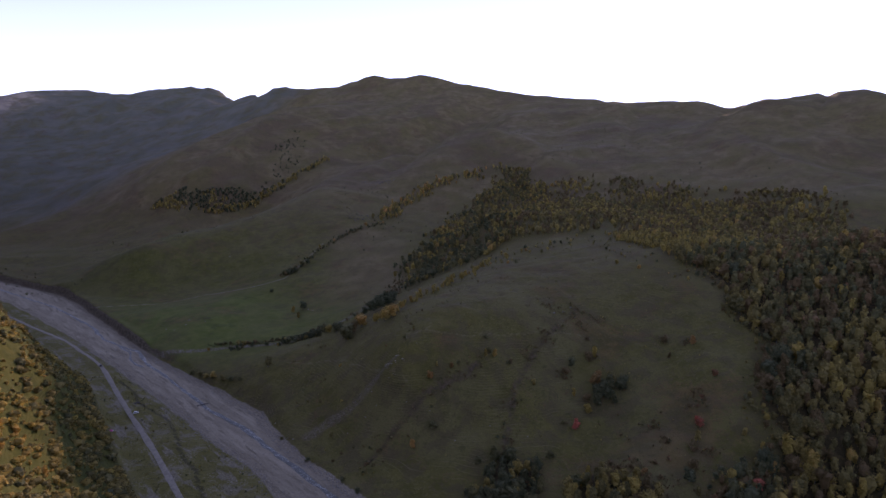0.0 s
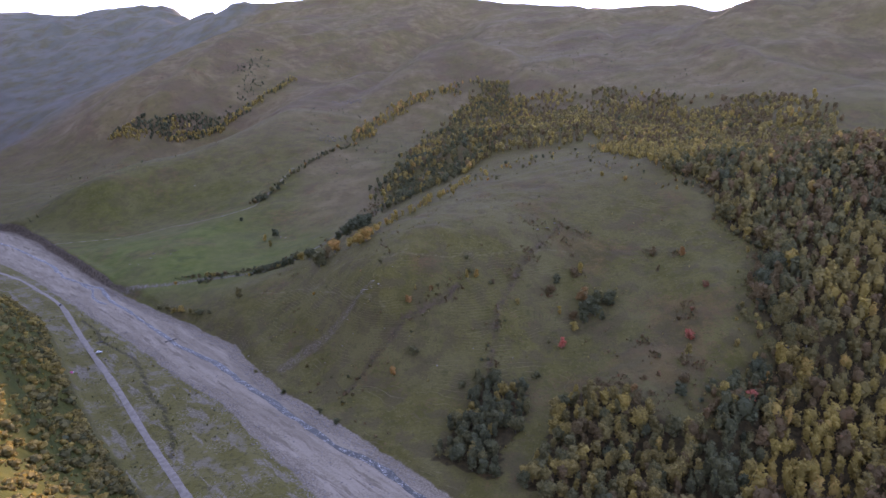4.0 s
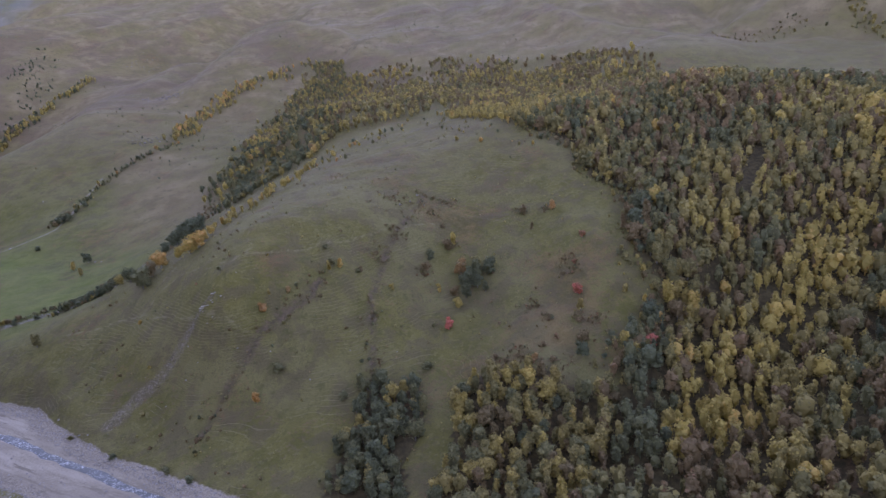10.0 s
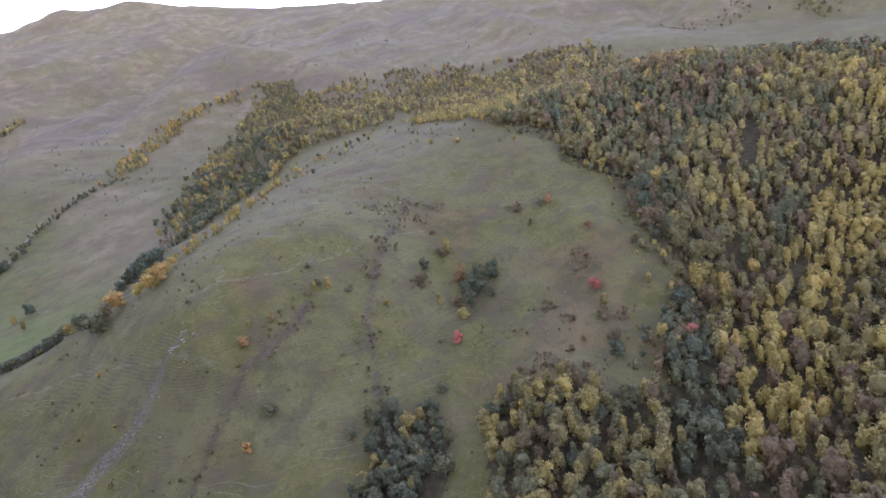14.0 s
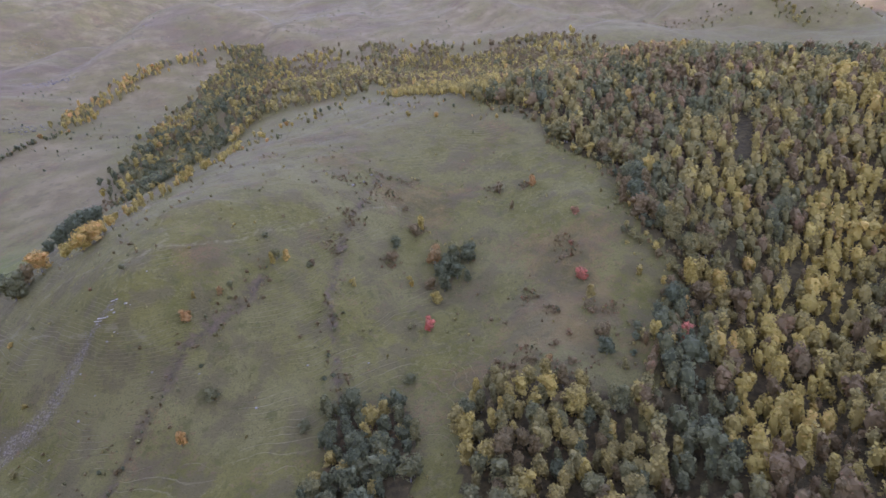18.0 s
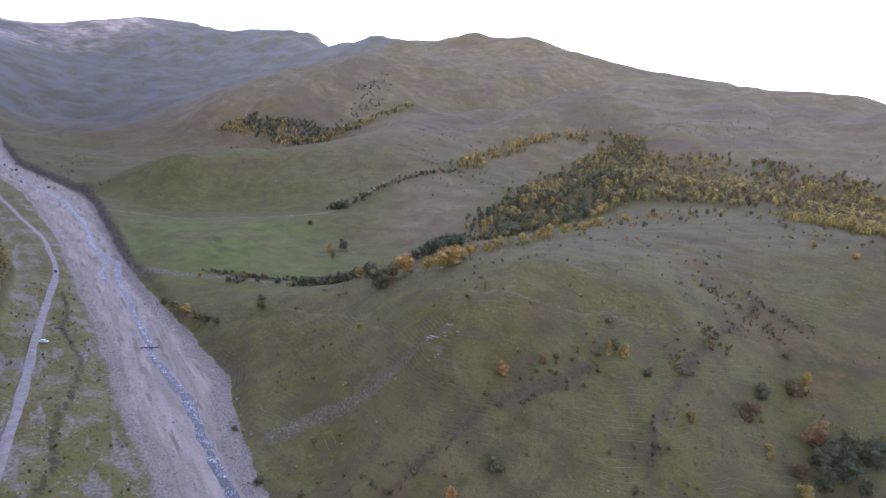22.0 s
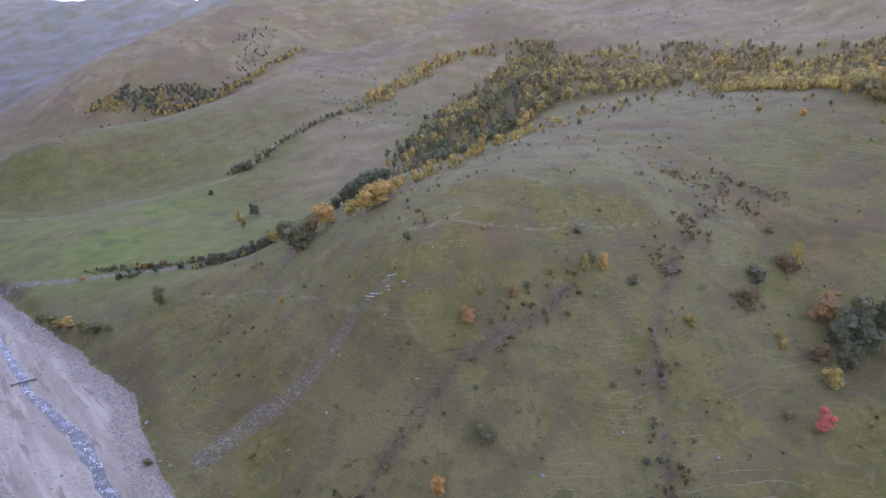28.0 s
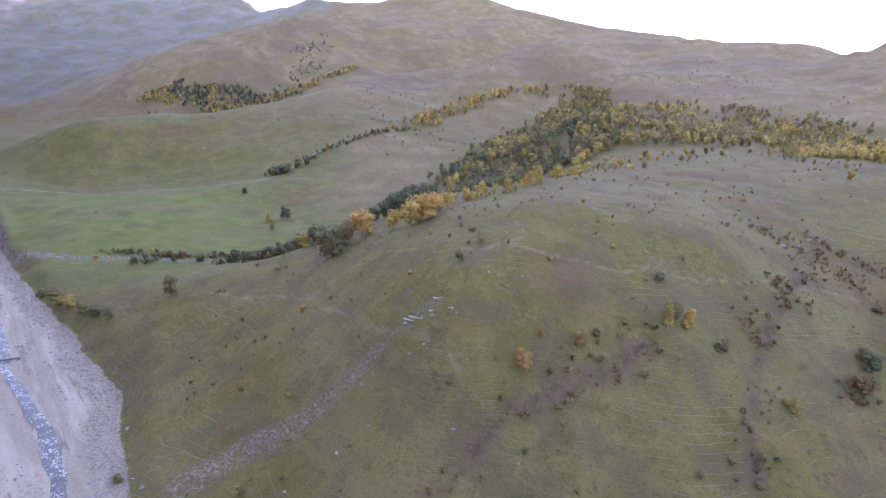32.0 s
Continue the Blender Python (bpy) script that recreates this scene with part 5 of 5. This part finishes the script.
px, py = unalong(ps[dry_bed], pd[dry_bed])
pebbles("river_stones", "loose pale river stones along the gravel banks", px, py, 0.16 + 0.62 * rng.uniform(0, 1, px.size) ** 4, 83)
sp_ = np.array(SCREE, float)
q = rng.uniform(0, len(sp_) - 1, 800)
px = np.interp(q, np.arange(len(sp_)), sp_[:, 0]) + rng.normal(0, 1.3, q.size) * (0.6 + 0.4 * q)
py = np.interp(q, np.arange(len(sp_)), sp_[:, 1]) + rng.normal(0, 1.3, q.size) * (0.6 + 0.5 * q)
pebbles("scree_stones", "grey scree stones running down the spur", px, py, 0.1 + 0.3 * rng.uniform(0, 1, q.size) ** 3, 84, grey_mat)
st = np.array(STREAM[:7], float)
q = rng.uniform(0, len(st) - 1, 1200)
px = np.interp(q, np.arange(len(st)), st[:, 0]) + rng.normal(0, 2.0, q.size)
py = np.interp(q, np.arange(len(st)), st[:, 1]) + rng.normal(0, 2.0, q.size)
rocks = np.array([(-166, 1401, 26), (-150, 1385, 20), (-180, 1420, 24), (-175, 1104, 14), (-165, 1125, 12), (-275, 1960, 40), (-230, 1925, 34), (-250, 1990, 36)], float)
pick = rng.integers(0, len(rocks), 420)
ox, oy = rocks[pick, 0] + rng.normal(0, 1.0, 420) * rocks[pick, 2], rocks[pick, 1] + rng.normal(0, 0.45, 420) * rocks[pick, 2]
pebbles("outcrop_rocks", "pale broken rock outcrops on the mountain flank", ox, oy, 0.5 + 2.2 * rng.uniform(0, 1, 420) ** 3, 86, grey_mat)
pebbles("stream_stones", "pale boulders and cobbles in the side stream", px, py, 0.2 + 0.7 * rng.uniform(0, 1, q.size) ** 3, 85)


# ---- people's traces: cars, a tent, a plank bridge ----
def plain(name, colour, rough=0.5, metal=0.0):
    m, nodes, links, bsdf = mat(name)
    g = Graph(m.node_tree)
    links.new(g.mix(g.ramp(g.noise(0.5, 3), 0.35, 0.7, 0, 0.35), colour, tuple(c * 0.7 for c in colour)), bsdf.inputs["Base Color"])
    bsdf.inputs["Roughness"].default_value, bsdf.inputs["Metallic"].default_value = rough, metal
    return m


def part(name, bm, material, parent, label=""):
    me = bpy.data.meshes.new(name)
    bm.to_mesh(me)
    bm.free()
    me.materials.append(material)
    ob = new(name, me)
    ob.parent = parent
    return tagged(ob, label)


def block(size, at_, bevel=0.05, taper=1.0):
    bm = bmesh.new()
    bmesh.ops.create_cube(bm, size=1)
    for vert in bm.verts:
        k = taper if vert.co.z > 0 else 1.0
        vert.co = Vector((vert.co.x * size[0] * k, vert.co.y * size[1] * (0.5 + 0.5 * k), vert.co.z * size[2])) + Vector(at_)
    if bevel:
        bmesh.ops.bevel(bm, geom=bm.edges[:], offset=bevel, segments=2, affect="EDGES")
    return bm


def wheel(at_, r=0.34, w=0.22):
    bm = bmesh.new()
    bmesh.ops.create_cone(bm, cap_ends=True, segments=16, radius1=r, radius2=r, depth=w, matrix=Matrix.Translation(at_) @ Matrix.Rotation(math.pi / 2, 4, "X"))
    return bm


rubber, glass_mat, chrome = plain("rubber", (0.02, 0.02, 0.02), 0.8), plain("dark_glass", (0.02, 0.025, 0.03), 0.08), plain("lamp_glass", (0.5, 0.5, 0.48), 0.2)


def car(name, label, colour, x, y, turn, long_roof):
    paintwork = plain(name + "_paint", colour, 0.3)
    z = float(ground_height(np.array([x]), np.array([y]))[0])
    base = tagged(new(name), label, "car")
    base.matrix_basis = pose(x, y, z + 0.3, 0, 0, turn)
    part("body", block((4.2, 1.75, 0.7), (0, 0, 0.72), 0.14), paintwork, base)
    roof_x = -0.35 if long_roof else -0.1
    part("cabin", block((2.9 if long_roof else 2.2, 1.6, 0.62), (roof_x, 0, 1.34), 0.1, 0.82), paintwork, base)
    for sx, nm in ((1, "windscreen"), (-1, "rear_window")):
        part(nm, block((0.06, 1.3, 0.42), (roof_x + sx * (1.36 if long_roof else 1.02), 0, 1.34), 0.01), glass_mat, base)
    for sy in (-1, 1):
        part("side_window", block((1.9, 0.05, 0.36), (roof_x, sy * 0.77, 1.38), 0.01), glass_mat, base)
    for wx in (-1.3, 1.3):
        for wy in (-0.8, 0.8):
            tyre = part("wheel", wheel((wx, wy, 0.34)), rubber, base)
            part("rim", wheel((wx, wy * 1.12, 0.34), 0.2, 0.06), chrome, tyre)
    for sy in (-0.6, 0.6):
        part("headlight", block((0.08, 0.34, 0.16), (2.1, sy, 0.82), 0.02), chrome, base)


def on_road(s):
    a, b = unalong(np.array([s, s + 2.0]), road_line(np.array([s, s + 2.0])))
    return float(a[0]), float(b[0]), math.degrees(math.atan2(b[1] - b[0], a[1] - a[0]))


rx_, ry_, rt = on_road(452)
car("dark_car", "small dark hatchback standing on the gravel road", (0.03, 0.03, 0.035), rx_, ry_, rt, False)
car("white_car", "white estate car parked on grass by the road", (0.75, 0.75, 0.74), -261, 438.5, 20, True)

tent = tagged(new("tent"), "bright pink dome tent pitched at the foot of the scrub slope", "tent")
tx, ty = -258, 398
tent.matrix_basis = pose(tx, ty, float(ground_height(np.array([tx]), np.array([ty]))[0]), 0, 0, 30)
bm = bmesh.new()
bmesh.ops.create_uvsphere(bm, u_segments=12, v_segments=8, radius=1.0)
bmesh.ops.delete(bm, geom=[vert for vert in bm.verts if vert.co.z < -0.05], context="VERTS")
for vert in bm.verts:
    k = 1 - 0.12 * abs(math.sin(3 * math.atan2(vert.co.y, vert.co.x)))
    vert.co = Vector((vert.co.x * 1.7 * k, vert.co.y * 1.3 * k, vert.co.z * 1.35 + 0.05))
part("canopy", bm, plain("pink_nylon", (0.75, 0.1, 0.28), 0.6), tent)
part("groundsheet", block((3.3, 2.5, 0.06), (0, 0, 0.03), 0.02), plain("grey_sheet", (0.2, 0.2, 0.22), 0.7), tent)
part("porch", block((0.9, 1.1, 0.8), (1.6, 0, 0.4), 0.1, 0.5), plain("white_nylon", (0.7, 0.68, 0.7), 0.6), tent)

wood_mat = plain("weathered_wood", (0.09, 0.075, 0.065), 0.85)
bridge = tagged(new("footbridge"), "dark weathered log footbridge across the river", "footbridge")
bs_ = np.array([291.0])
bx_, by_ = unalong(bs_, water_line(bs_))
bridge.matrix_basis = pose(float(bx_[0]), float(by_[0]), float(ground_height(bx_, by_)[0]) + 0.7, 0, 0, 40)
for k in (-0.32, 0.32):
    bm = bmesh.new()
    bmesh.ops.create_cone(bm, cap_ends=True, segments=8, radius1=0.2, radius2=0.16, depth=9.5, matrix=Matrix.Translation((0, k, 0)) @ Matrix.Rotation(math.pi / 2, 4, "Y"))
    part("log", bm, wood_mat, bridge)
for k in range(22):
    part("plank", block((0.3, 1.1, 0.06), (-4.4 + 0.42 * k, 0, 0.22), 0), wood_mat, bridge)
for k in (-4.4, 4.4):
    part("stone_pier", block((0.9, 1.5, 0.8), (k, 0, -0.5), 0.12), stone_mat, bridge)
ford = tagged(new("culvert_bridge"), "small timber culvert bridge over a ditch beside the road", "bridge")
fx_, fy_ = -272, 460
ford.matrix_basis = pose(fx_, fy_, float(ground_height(np.array([fx_]), np.array([fy_]))[0]) + 0.25, 0, 0, 42)
for k in range(9):
    part("plank", block((0.42, 2.6, 0.09), (-2.0 + 0.5 * k, 0, 0), 0), wood_mat, ford)
for k in (-1.2, 1.2):
    part("beam", block((4.8, 0.18, 0.22), (0, k, 0.12), 0.03), wood_mat, ford)
# bleached fallen trunks by the outcrop
for n, (x, y, length, turn) in enumerate([(-44, 418.5, 6.5, 25), (-40, 418, 5, 70), (-46, 419.5, 5.5, 15), (-35, 418, 4, 120), (-39, 421, 4, 50), (-41, 412, 3.5, 80)]):
    z = float(ground_height(np.array([x]), np.array([y]))[0])
    bm = bmesh.new()
    bmesh.ops.create_cone(bm, cap_ends=True, segments=8, radius1=0.22, radius2=0.1, depth=length, matrix=Matrix.Rotation(math.pi / 2, 4, "Y"))
    me = bpy.data.meshes.new("log")
    bm.to_mesh(me)
    bm.free()
    me.materials.append(plain("bleached_wood", (0.42, 0.37, 0.3), 0.85))
    ob = tagged(new("fallen_log", me), "bleached fallen tree trunk lying by an outcrop", "log", "fallen logs")
    ob.matrix_basis = pose(x, y, z + 0.25, 0, 12, turn)
